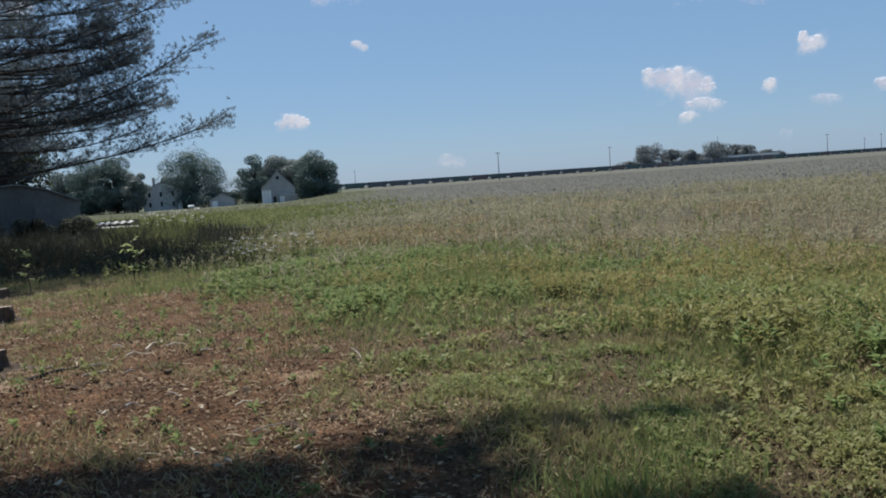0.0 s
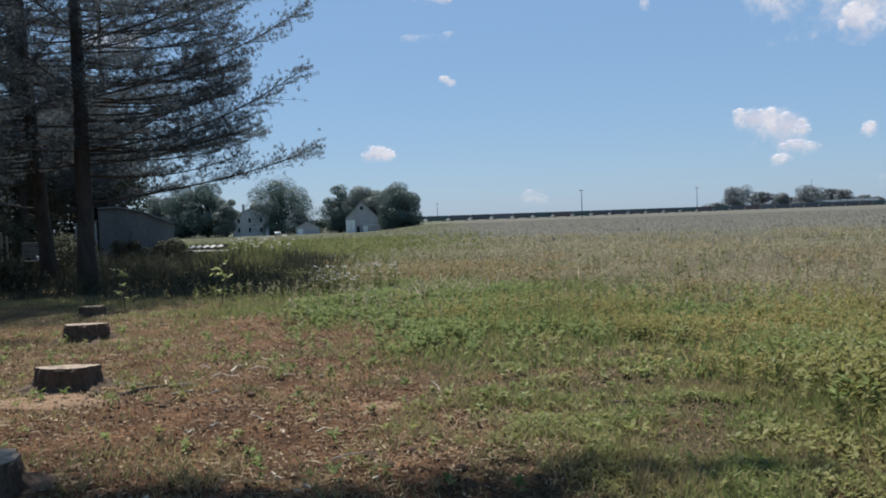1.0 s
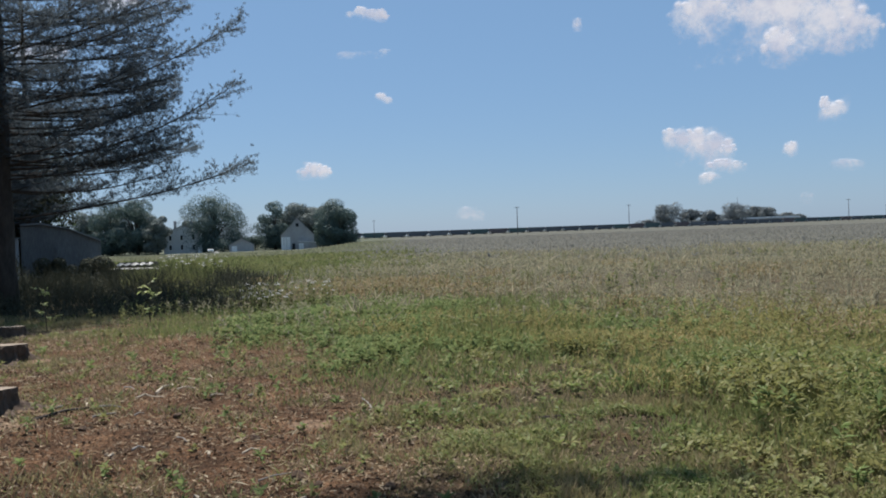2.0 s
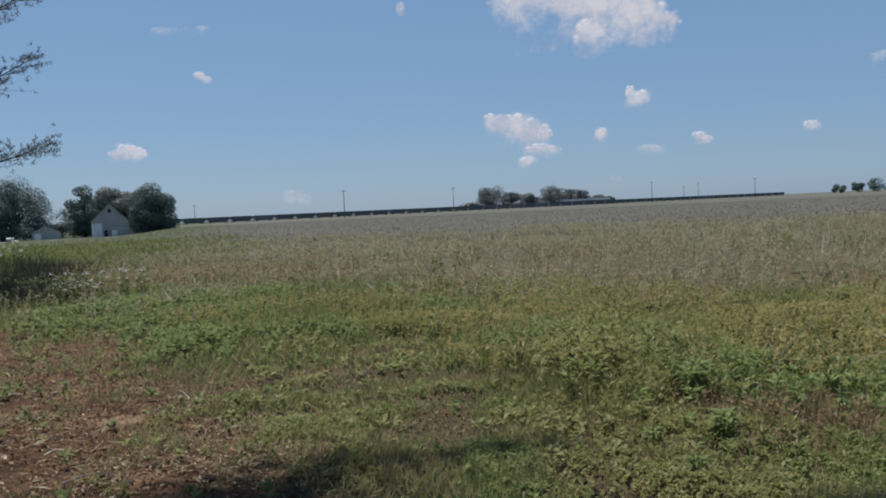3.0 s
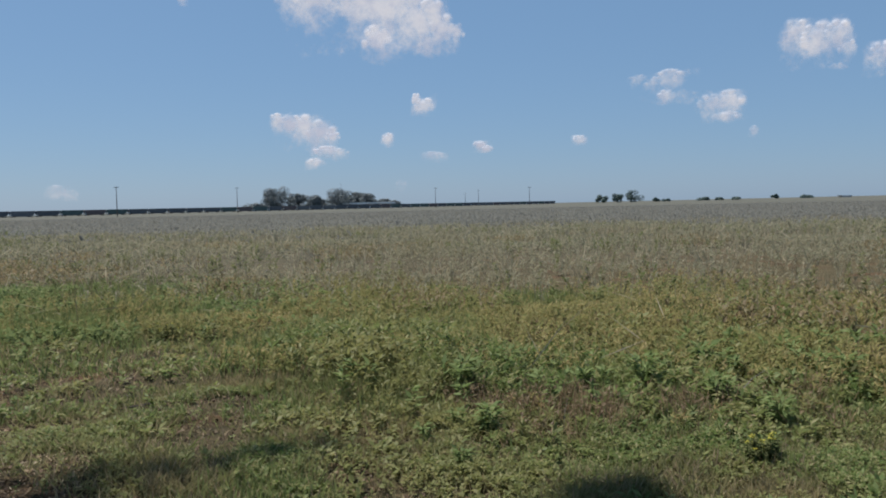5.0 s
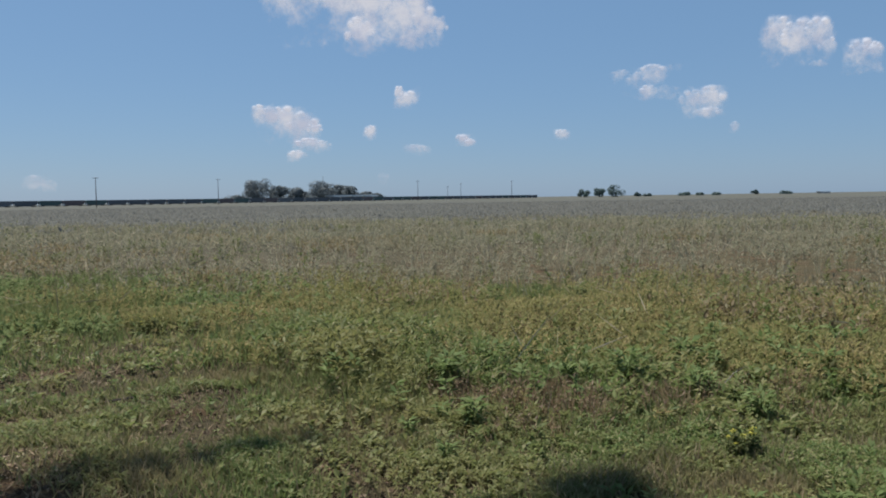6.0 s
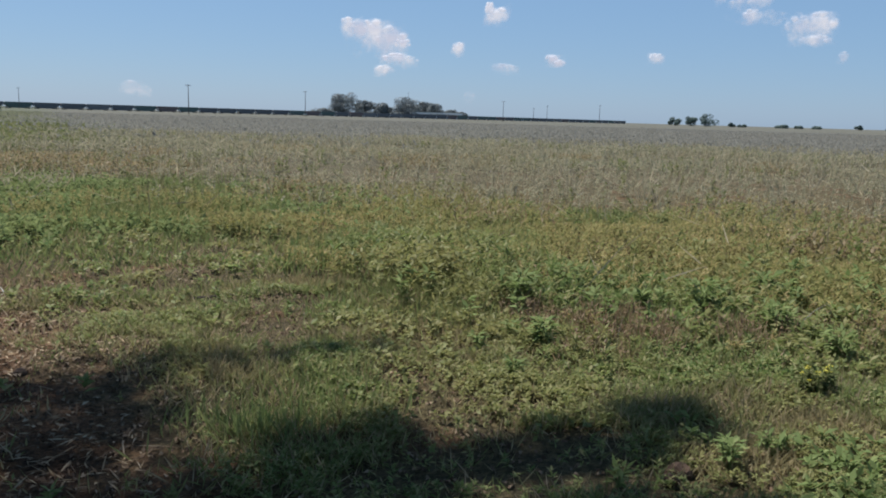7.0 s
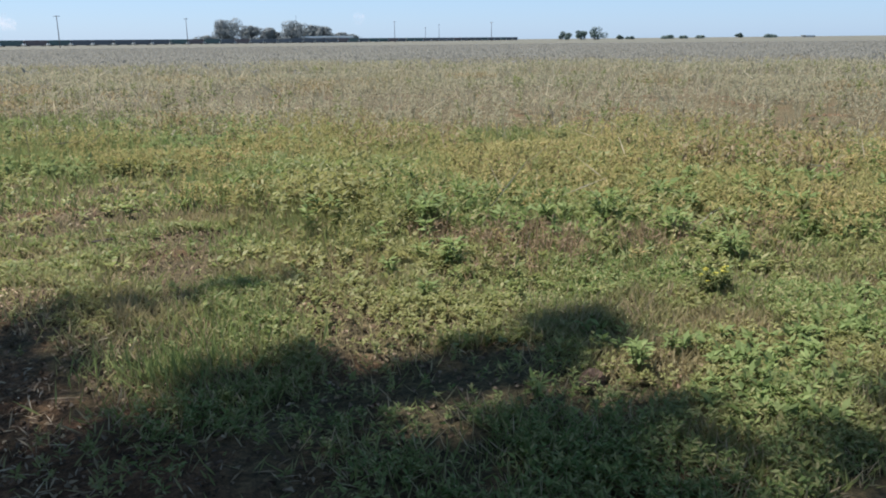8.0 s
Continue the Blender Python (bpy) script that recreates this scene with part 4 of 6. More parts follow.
# ---- broad-leaved trees and bushes ----
def broad_tree(place, height, width, seed, material, label, leaf=0.55, count=5200, trunk=True, name="broadleaf_tree", category="tree", group="", flat=0.06, lumps=24):
    r = np.random.default_rng(seed)
    ob = thing(name, place, label, category, group)
    base = 0.0
    if trunk:
        bm = bmesh.new()
        tube(bm, [(0, 0, -0.3), (0.05, 0, height * 0.25), (0, 0.1, height * 0.6)], [0.035 * height, 0.026 * height, 0.010 * height], 8)
        part("trunk", bm, M_BARK, ob, "", True)
    # clump centres inside an egg-shaped crown
    c = []
    while len(c) < lumps:
        v = r.uniform(-1, 1, 3)
        if np.sum(np.abs(v) ** 2.1) < 1 and (v[2] < 0.3 or np.hypot(v[0], v[1]) < 0.85):
            c.append(v)
    c = np.array(c)
    cz = base + (height - base) * 0.47
    cen = np.column_stack((c[:, 0] * width * 0.44, c[:, 1] * width * 0.44, cz + c[:, 2] * (height - base) * 0.43))
    rad = r.uniform(0.15, 0.25, lumps) * width
    if trunk:
        for q in range(lumps):
            bm = bmesh.new()
            tube(bm, [(0, 0, 0.12 * height * r.uniform(0.9, 1.6)), tuple(cen[q] * np.array([0.5, 0.5, 0.8])), tuple(cen[q])], [0.012 * height, 0.008 * height, 0.003 * height], 4)
            part("limb", bm, M_BARK, ob)
    i = r.integers(0, lumps, count)
    v = unit(r.normal(0, 1, (count, 3)))
    # leaves lie on the outside of each clump, a few stand off it
    p = cen[i] + v * (rad[i] * np.clip(r.normal(0.90, 0.09, count), 0.4, 1.08))[:, None] * np.array([1, 1, 0.8])
    p[:, 2] = np.maximum(p[:, 2], flat * height * (0.5 + r.random(count)))
    way = np.cross(v, r.normal(0, 1, (count, 3))) + v * 0.25 + np.array([0, 0, -0.25])
    leaves("crown", material, ob, p, way, v + r.normal(0, 0.3, (count, 3)), leaf * r.uniform(0.6, 1.4, count), leaf * 0.75 * r.uniform(0.6, 1.3, count))
    return ob


# the nearer trees take the shade-darkened leaf colour
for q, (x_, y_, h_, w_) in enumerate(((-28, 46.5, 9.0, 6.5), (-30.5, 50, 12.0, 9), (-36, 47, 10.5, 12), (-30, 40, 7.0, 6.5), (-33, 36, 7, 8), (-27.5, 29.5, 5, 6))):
    broad_tree((x_, y_, 0), h_, w_, 90 + q, M_SHADE_LEAF if x_ > -29 or y_ < 41 else M_TREE, "dark broad-leaved tree behind the shed and pines", leaf=0.22, count=9000, group="yard trees")
FARM = "farmstead trees"
for q, (x_, h_, w_, y_, mt_) in enumerate(((-148, 15, 12, 292, M_TREE_PALE_HAZED), (-136, 18, 17, 285, M_TREE_HAZED), (-125, 18.5, 16, 282, M_TREE_HAZED), (-115.5, 13, 9, 276, M_TREE_PALE_HAZED), (-101, 19.5, 23, 292, M_TREE_HAZED),
                                           (-112, 13.5, 8, 300, M_TREE_PALE_HAZED), (-78.5, 15.8, 12, 292, M_TREE_HAZED), (-72, 15.2, 15, 302, M_TREE_PALE_HAZED), (-63, 15, 15, 300, M_TREE_PALE_HAZED), (-52, 14.2, 15.5, 274, M_TREE_HAZED))):
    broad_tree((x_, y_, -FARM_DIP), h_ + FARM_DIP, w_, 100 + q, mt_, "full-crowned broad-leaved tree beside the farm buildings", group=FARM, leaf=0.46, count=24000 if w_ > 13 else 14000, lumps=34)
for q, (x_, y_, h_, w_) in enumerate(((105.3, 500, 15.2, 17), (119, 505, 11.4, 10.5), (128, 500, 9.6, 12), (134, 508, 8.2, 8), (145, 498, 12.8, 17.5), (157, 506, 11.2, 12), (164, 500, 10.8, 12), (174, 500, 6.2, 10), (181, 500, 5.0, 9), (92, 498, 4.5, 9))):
    broad_tree((x_ * 1.8, y_ * 1.8, 0), 1.7 + (h_ - 1.7) * 1.8, w_ * 1.8, 130 + q, M_GROVE_HAZED, "broad-leaved tree in a grove behind the railway", group="grove", leaf=1.1, count=7000, flat=0.02)
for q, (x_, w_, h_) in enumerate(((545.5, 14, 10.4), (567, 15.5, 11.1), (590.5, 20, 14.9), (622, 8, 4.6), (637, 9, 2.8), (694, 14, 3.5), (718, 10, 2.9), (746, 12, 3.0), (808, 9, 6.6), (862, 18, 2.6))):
    broad_tree((x_, 800, 0), h_, w_, 150 + q, M_TREE_HAZED, "small round tree standing on the far field edge", leaf=0.95, count=2200, group="field edge trees", flat=0.02, lumps=9)


def bush(place, height, width, seed, material, label, leaf, count, name="bush"):
    return broad_tree(place, height, width, seed, material, label, leaf, count, False, name, "bush", "", 0.02, 11)


# the tree that shades the ground where the row of stumps ends
def shade_tree():
    ob = thing("shade_tree", (-2.9, 0.6, 0), "broad-leaved tree shading the end of the stump row", "tree")
    r = np.random.default_rng(77)
    # where each leafy bough throws its shade: plan place, radius, height of the bough
    left_boughs = ((-0.45, 4.5, 0.62, 5.2), (0.05, 4.5, 0.6, 5.6), (0.1, 4.0, 0.62, 5.8), (-0.3, 3.8, 0.72, 5.6), (-1.2, 3.8, 0.8, 5.0), (-2.1, 3.8, 0.85, 5.3), (-3.0, 3.9, 0.8, 5.6), (-3.75, 4.5, 0.6, 5.2), (-3.9, 3.8, 0.7, 5.4), (-1.15, 4.3, 0.36, 5.3), (-1.75, 4.3, 0.42, 5.2), (-2.25, 4.5, 0.4, 5.1), (-2.75, 4.3, 0.45, 5.4), (-3.2, 4.4, 0.4, 5.3))
    rim_boughs = ((0.3, 3.05, 0.4, 5.0), (0.85, 2.98, 0.36, 5.5), (1.35, 3.12, 0.42, 5.3), (1.8, 3.08, 0.36, 5.7), (2.15, 2.98, 0.3, 6.0), (2.5, 2.98, 0.28, 5.4), (1.0, 3.45, 0.3, 5.6), (1.5, 3.45, 0.28, 5.2), (2.0, 3.25, 0.2, 5.9), (2.4, 3.2, 0.22, 5.5), (2.9, 3.3, 0.24, 6.1), (3.05, 3.15, 0.3, 6.2), (3.2, 3.32, 0.24, 5.9), (0.75, 4.85, 0.25, 6.3), (1.1, 4.9, 0.26, 6.0), (1.45, 4.9, 0.24, 6.1), (1.8, 4.92, 0.2, 6.2), (0.35, 4.9, 0.25, 5.9))
    near_boughs = ((2.3, 2.95, 0.28, 5.7), (2.62, 2.98, 0.26, 5.3), (0.95, 2.6, 0.38, 5.4), (0.4, 2.6, 0.65, 5.7), (-0.1, 2.9, 0.6, 5.5), (-0.2, 2.2, 0.7, 5.9), (3.05, 3.05, 0.22, 5.8), (1.5, 2.0, 0.3, 6.0), (2.2, 2.45, 0.22, 6.6), (2.35, 2.15, 0.36, 5.8), (2.75, 1.85, 0.35, 5.6), (3.2, 1.6, 0.35, 5.0), (3.75, 1.75, 0.32, 5.5), (2.0, 1.75, 0.42, 5.5), (1.95, 3.0, 0.22, 6.3), (1.3, 2.95, 0.25, 6.1), (1.32, 2.4, 0.2, 6.0), (1.95, 2.3, 0.2, 6.0), (1.4, 2.68, 0.17, 6.0), (1.68, 2.33, 0.2, 6.1), (0.7, 1.9, 0.6, 5.4), (1.6, 1.6, 0.5, 6.2), (2.75, 2.25, 0.22, 5.9), (1.2, 2.05, 0.5, 5.8), (2.45, 1.5, 0.4, 6.0), (3.0, 1.3, 0.4, 5.2), (3.5, 1.35, 0.35, 5.6))
    crown = ((-1.5, 2.0, 1.3, 6.6), (0.4, 1.5, 1.1, 7.0), (1.9, 1.1, 0.9, 6.8), (3.3, 0.7, 0.9, 6.4), (-0.6, 0.2, 1.6, 7.2), (1.5, -0.3, 1.5, 7.4), (-2.8, 1.5, 1.5, 7.0), (3.5, -0.8, 1.5, 7.2), (0.0, -1.9, 1.8, 7.6), (2.0, -2.2, 1.8, 7.4))
    # unseen low boughs added overhead to keep the sky's light off the ground beneath
    roof = tuple((-3.2 + 1.9 * (q % 5) + 0.4 * (q % 2), -7.2 + 1.75 * (q // 5), 1.5, 2.3 + 0.25 * (q % 3)) for q in range(20))
    bm = bmesh.new()
    tube(bm, [(0, 0, -0.2), (0.05, 0.1, 3.2), (-0.2, 0.8, 6.2), (-0.8, 2.6, 10.0)], [0.36, 0.28, 0.22, 0.12], 9)
    part("trunk", bm, M_BARK, ob, "", True)
    for gx_, gy_, rad, h in left_boughs + rim_boughs + near_boughs + crown + roof:
        h *= 2.5
        k = h / SUN_DIR.z
        c = np.array((gx_ + SUN_DIR.x * k + 2.9, gy_ + SUN_DIR.y * k - 0.6, h))
        bm = bmesh.new()
        tube(bm, [(-0.2, 0.8, 6.2), (-0.5 + 0.2 * c[0], 1.5 + 0.25 * c[1], 6.0 + 0.45 * (c[2] - 6.0)), tuple(c)], [0.08, 0.04, 0.008], 5)
        limb = part("bough", bm, M_BARK, ob)
        n = int((520 if gy_ > 4.8 else 220 if gx_ > 2.4 and gy_ < 2.0 and rad < 0.6 else 420 if gx_ > -0.6 and gy_ > 3.7 else 900 if gx_ > 3.0 or (1.7 < gx_ < 2.7 and gy_ > 2.7) else 950 if gx_ < 0.3 and gy_ > 3.5 else 1600) * rad * rad / 0.5)
        v = unit(r.normal(0, 1, (n, 3)))
        p = c + v * (rad * np.minimum(np.abs(r.normal(0, 0.68, n)), 1.6))[:, None] * np.array((1, 1, 0.6))
        tagged(leaves("foliage", M_TREE, limb, p, r.normal(0, 1, (n, 3)), np.column_stack((r.normal(0, 0.6, (n, 2)), np.ones(n))), r.uniform(0.09, 0.16, n), r.uniform(0.06, 0.11, n)), kind="stuff")
    return ob


shade_tree()
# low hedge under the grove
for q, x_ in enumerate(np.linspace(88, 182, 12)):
    bush((float(x_) * 1.8, 890 + (q % 3) * 5, 0), 6.0 - 0.2 * q, 20.5, 170 + q, M_GROVE_HAZED, "low dark hedge bush behind the railway", 1.4, 700, "hedge_bush")
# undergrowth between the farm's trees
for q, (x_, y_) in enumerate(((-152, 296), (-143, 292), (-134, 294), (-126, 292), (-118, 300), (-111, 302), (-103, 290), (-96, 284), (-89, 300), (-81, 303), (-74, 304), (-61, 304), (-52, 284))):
    bush((x_, y_, -FARM_DIP), 4.2 + 0.5 * (q % 3), 10.5, 230 + q, M_TREE_HAZED, "low dark undergrowth between the farm's trees", 0.45, 2600, "hedge_bush")
# growth beneath the pines, its leaf colour darkened for the shade
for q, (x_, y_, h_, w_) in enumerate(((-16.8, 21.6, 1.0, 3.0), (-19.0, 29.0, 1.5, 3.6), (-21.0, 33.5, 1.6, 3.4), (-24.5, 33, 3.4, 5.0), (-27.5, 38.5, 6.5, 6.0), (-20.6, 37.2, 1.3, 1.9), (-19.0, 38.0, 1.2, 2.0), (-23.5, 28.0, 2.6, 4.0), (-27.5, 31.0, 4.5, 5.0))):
    bush((x_, y_, 0), h_, w_, 190 + q, M_SHADE_LEAF, "shaded scrubby bush under the pines", 0.12, 3000 if h_ < 3 else 7000)
def scrub(x, y):
    return smoothstep(-x - 0.28 * (y - 19), 4.2, 7.0) * smoothstep(y + 0.25 * x, 14.9, 16.9) * (0.25 + 0.75 * value_noise(x, y, 1.4, 44))


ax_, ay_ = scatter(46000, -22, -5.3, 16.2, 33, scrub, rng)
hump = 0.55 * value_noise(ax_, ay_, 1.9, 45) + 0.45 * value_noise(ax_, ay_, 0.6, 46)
stuff("shaded_grass", M_SHADE_LEAF, "tall dark grass and scrub in the pines' shade", "grass", *blades(ax_, ay_, (0.10 + 1.15 * hump ** 1.8) * (1 + 0.35 * smoothstep(-ax_, 9.0, 12.0)) * (0.35 + 0.65 * smoothstep(ay_ + 0.25 * ax_, 16.0, 18.5)), 0.022, rng, 0.5))
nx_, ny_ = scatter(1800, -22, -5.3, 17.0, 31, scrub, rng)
stuff("shaded_weeds", M_SHADE_LEAF, "dark leafy weeds in the pines' shade", "weeds", *shoots(nx_, ny_, 0.2 + 0.85 * value_noise(nx_, ny_, 1.3, 48) ** 1.5, 18, 0.09, 0.03, rng, 0.8))
# tall sunlit grass behind the shade, with seed heads
lx_, ly_ = scatter(60000, -20, -8.0, 27, 39, lambda x, y: smoothstep(-x / y + 0.08 * (value_noise(x, y, 1.8, 52) - 0.5), 0.33, 0.39) * (1 - smoothstep(-x / y, 0.42, 0.47)) * (0.2 + 0.8 * value_noise(x, y, 1.6, 49)), rng)
stuff("sunlit_grass", M_OLIVE, "tall sunlit yellow-green grass beyond the shade", "grass", *blades(lx_, ly_, 0.3 + 0.6 * value_noise(lx_, ly_, 2.2, 51), 0.025, rng, 0.4))


# ---- lit saplings and flowers at the edge of the shade ----
def sapling(place, height, seed, label, material=M_BROAD, leaf=0.13, count=34, name="sapling"):
    r = np.random.default_rng(seed)
    ob = thing(name, place, label, "sapling")
    bm = bmesh.new()
    top = Vector((r.normal(0, 0.05), r.normal(0, 0.05), height * 0.95))
    tube(bm, [(0, 0, -0.03), top * 0.5 + Vector((0.02, 0, 0)), top], [0.012, 0.009, 0.004], 5)
    twigs = []
    for q in range(7):
        t = r.uniform(0.25, 0.95)
        a = r.uniform(0, 6.28)
        e = top * t + Vector((math.cos(a), math.sin(a), 0.7)) * height * r.uniform(0.10, 0.22)
        twigs.append((top * t, e))
    part("stem", bm, M_BARK, ob)
    for a_, b_ in twigs:
        bm = bmesh.new()
        tube(bm, [a_, b_], [0.006, 0.003], 4)
        part("twig", bm, M_BARK, ob)
    p = np.array([tuple(a_.lerp(b_, r.uniform(0.3, 1.0))) for a_, b_ in (twigs[r.integers(0, 7)] for _ in range(count))])
    leaves("leaves", material, ob, p, np.column_stack((r.normal(0, 1, (count, 2)), r.normal(0.1, 0.4, count))), np.column_stack((r.normal(0, 0.3, (count, 2)), np.ones(count))), leaf * r.uniform(0.7, 1.3, count), leaf * 0.6)
    return ob


M_PALE = leaf_mat("pale_young_leaf", [(0.26, 0.31, 0.12), (0.33, 0.37, 0.16), (0.40, 0.42, 0.22)], through_light=0.5)
sapling((-6.98, 16.3, 0), 0.95, 61, "young broad-leaved sapling lit against the shade", M_PALE, 0.12, 56)
sapling((-8.99, 15.9, 0), 0.9, 62, "small pale-leaved sapling lit against the shade", M_PALE, 0.11, 34)
sapling((-9.7, 17.5, 0), 0.25, 63, "tiny seedling at the edge of the shade", M_WEED, 0.09, 18)
sapling((-8.9, 17.6, 0), 0.3, 64, "tiny seedling at the edge of the shade", M_WEED, 0.09, 18)

M_PETAL = leaf_mat("white_petals", [(0.38, 0.38, 0.36), (0.52, 0.52, 0.49)], through_light=0.3)
M_YELLOW = leaf_mat("yellow_petals", [(0.40, 0.36, 0.05), (0.48, 0.43, 0.07)], through_light=0.3)


def flower_clump(place, radius, height, stems, seed, petals, label, name, flower=0.05, leaf=0.08):
    r = np.random.default_rng(seed)
    ob = thing(name, place, label, "flowers")
    a, d = r.uniform(0, 6.28, stems), radius * np.sqrt(r.random(stems))
    x, y, h = d * np.cos(a), d * np.sin(a) * 0.7, height * r.uniform(0.55, 1.1, stems)
    bm = bmesh.new()
    for q in range(stems):
        tube(bm, [(x[q], y[q], -0.03), (x[q] * 1.05, y[q] * 1.05, h[q])], [0.005, 0.003], 3)
    tagged(part("stem", bm, M_BROAD, ob), kind="stuff")
    i = np.repeat(np.arange(stems), 30)
    n = len(i)
    leaves("leaves", M_OLIVE, ob, np.column_stack((x[i], y[i], h[i] * r.uniform(0.1, 0.9, n))), np.column_stack((r.normal(0, 1, (n, 2)), r.normal(0.4, 0.3, n))), np.column_stack((r.normal(0, 0.3, (n, 2)), np.ones(n))), leaf * r.uniform(0.6, 1.3, n), leaf * 0.35)
    i = np.repeat(np.arange(stems), 9)
    n = len(i)
    # flat-topped heads
    head = np.column_stack((x[i] * 1.05, y[i] * 1.05, h[i])) + r.normal(0, flower, (n, 3)) * np.array((0.6, 0.6, 0.25))
    tagged(leaves("blossom", petals, ob, head, np.column_stack((r.normal(0, 1, (n, 2)), r.normal(0.2, 0.3, n))), np.column_stack((r.normal(0, 0.4, (n, 2)), np.ones(n))), flower * r.uniform(0.6, 1.2, n), flower * 0.8), kind="stuff")
    return ob


flower_clump((-4.95, 18.0, 0), 0.55, 0.66, 36, 71, M_PETAL, "clump of white wildflowers at the shade's edge", "white_flowers", 0.038)
flower_clump((-4.05, 18.7, 0), 0.6, 0.66, 22, 72, M_PETAL, "sparse clump of white wildflowers in tall grass", "white_flowers", 0.036)
flower_clump((-12.6, 33.5, 0), 1.5, 1.15, 60, 73, M_PETAL, "pale flowering weeds beyond the pines' shade", "white_flowers", 0.06, 0.16)
flower_clump((4.22, 3.46, 0), 0.15, 0.16, 15, 74, M_YELLOW, "small yellow flowering weed among green leaves", "yellow_flowers", 0.015, 0.05)
flower_clump((1.14, 10.6, 0), 0.25, 0.22, 9, 75, M_YELLOW, "faint yellow flowering weed in the field", "yellow_flowers", 0.013, 0.07)

# larger broad-leaved weeds that stand out
for q, (x_, y_, h_, c_) in enumerate(((3.79, 6.05, 0.36, 60), (2.92, 4.69, 0.28, 54), (4.67, 5.28, 0.38, 70), (4.94, 4.63, 0.34, 60), (4.94, 4.0, 0.3, 54), (6.34, 4.64, 0.34, 54), (2.46, 4.15, 0.16, 40), (2.42, 4.68, 0.18, 36), (2.79, 4.95, 0.2, 40), (2.98, 2.68, 0.16, 20), (2.32, 2.62, 0.12, 20), (3.47, 2.5, 0.13, 24), (3.73, 2.4, 0.13, 26), (2.94, 2.64, 0.17, 20), (3.42, 2.39, 0.13, 24), (3.64, 2.2, 0.13, 24), (4.0, 2.55, 0.12, 22), (3.2, 5.75, 0.36, 60), (5.6, 5.6, 0.36, 60), (6.3, 4.9, 0.32, 50), (3.25, 2.75, 0.12, 20))):
    r_ = np.random.default_rng(300 + q)
    c_ = int(c_ * 1.7)
    plant = thing("broadleaf_weed", (x_, y_, float(ground_z(x_, y_))), "dark green broad-leaved weed with drooping leaves", "weed", "broad weeds")
    bm = bmesh.new()
    for s_ in range(4):
        a_ = r_.uniform(0, 6.28)
        tube(bm, [(0, 0, -0.02), (0.25 * h_ * math.cos(a_), 0.25 * h_ * math.sin(a_), h_ * 0.85)], [0.006, 0.003], 4)
    tagged(part("stem", bm, M_BROAD, plant), kind="stuff")
    t_ = r_.uniform(0.3, 1.0, c_)
    az_ = r_.uniform(0, 6.28, c_)
    rr_ = h_ * 0.3 * t_ * r_.random(c_)
    leaves("leaves", M_BROAD, plant, np.column_stack((rr_ * np.cos(az_), rr_ * np.sin(az_), h_ * t_ * 0.9)), np.column_stack((np.cos(az_), np.sin(az_), r_.normal(0.15, 0.4, c_))), np.column_stack((r_.normal(0, 0.3, (c_, 2)), np.ones(c_))), (0.10 if h_ > 0.2 else 0.07) * r_.uniform(0.6, 1.2, c_), (0.032 if h_ > 0.2 else 0.02) * r_.uniform(0.7, 1.2, c_))


# ---- sticks and clods on the earth ----
def stick(points, radius, label, material=M_WOOD_GREY):
    x_, y_ = points[0][:2]
    ob = thing("stick", (x_, y_, 0), label, "stick")
    bm = bmesh.new()
    tube(bm, [(px - x_, py - y_, pz + float(ground_z(px, py))) for px, py, pz in points], [radius * (1 - 0.55 * q / (len(points) - 1)) for q in range(len(points))], 6)
    part("wood", bm, material, ob)
    return ob


stick([(-1.04, 7.6, 0.005), (-1.03, 7.68, 0.022), (-1.06, 7.75, 0.035), (-1.10, 7.82, 0.05), (-1.16, 7.88, 0.065)], 0.0055, "bleached bare twig lying on thin turf", M_WOOD_PALE)
stick([(0.58, 6.99, 0.01), (0.78, 6.93, 0.025), (0.98, 6.95, 0.02), (1.2, 6.88, 0.015)], 0.016, "dark fallen branch half hidden in turf", M_BARK)
stick([(-4.35, 7.35, 0.01), (-4.15, 7.6, 0.03), (-3.95, 7.82, 0.02)], 0.02, "brown broken stick on bare earth", M_BARK)
PALE_STICK, GREY_STICK = ("pale splintered stick on bare earth", M_SPLINTER), ("weathered grey-brown stick on bare earth", M_WOOD_GREY)
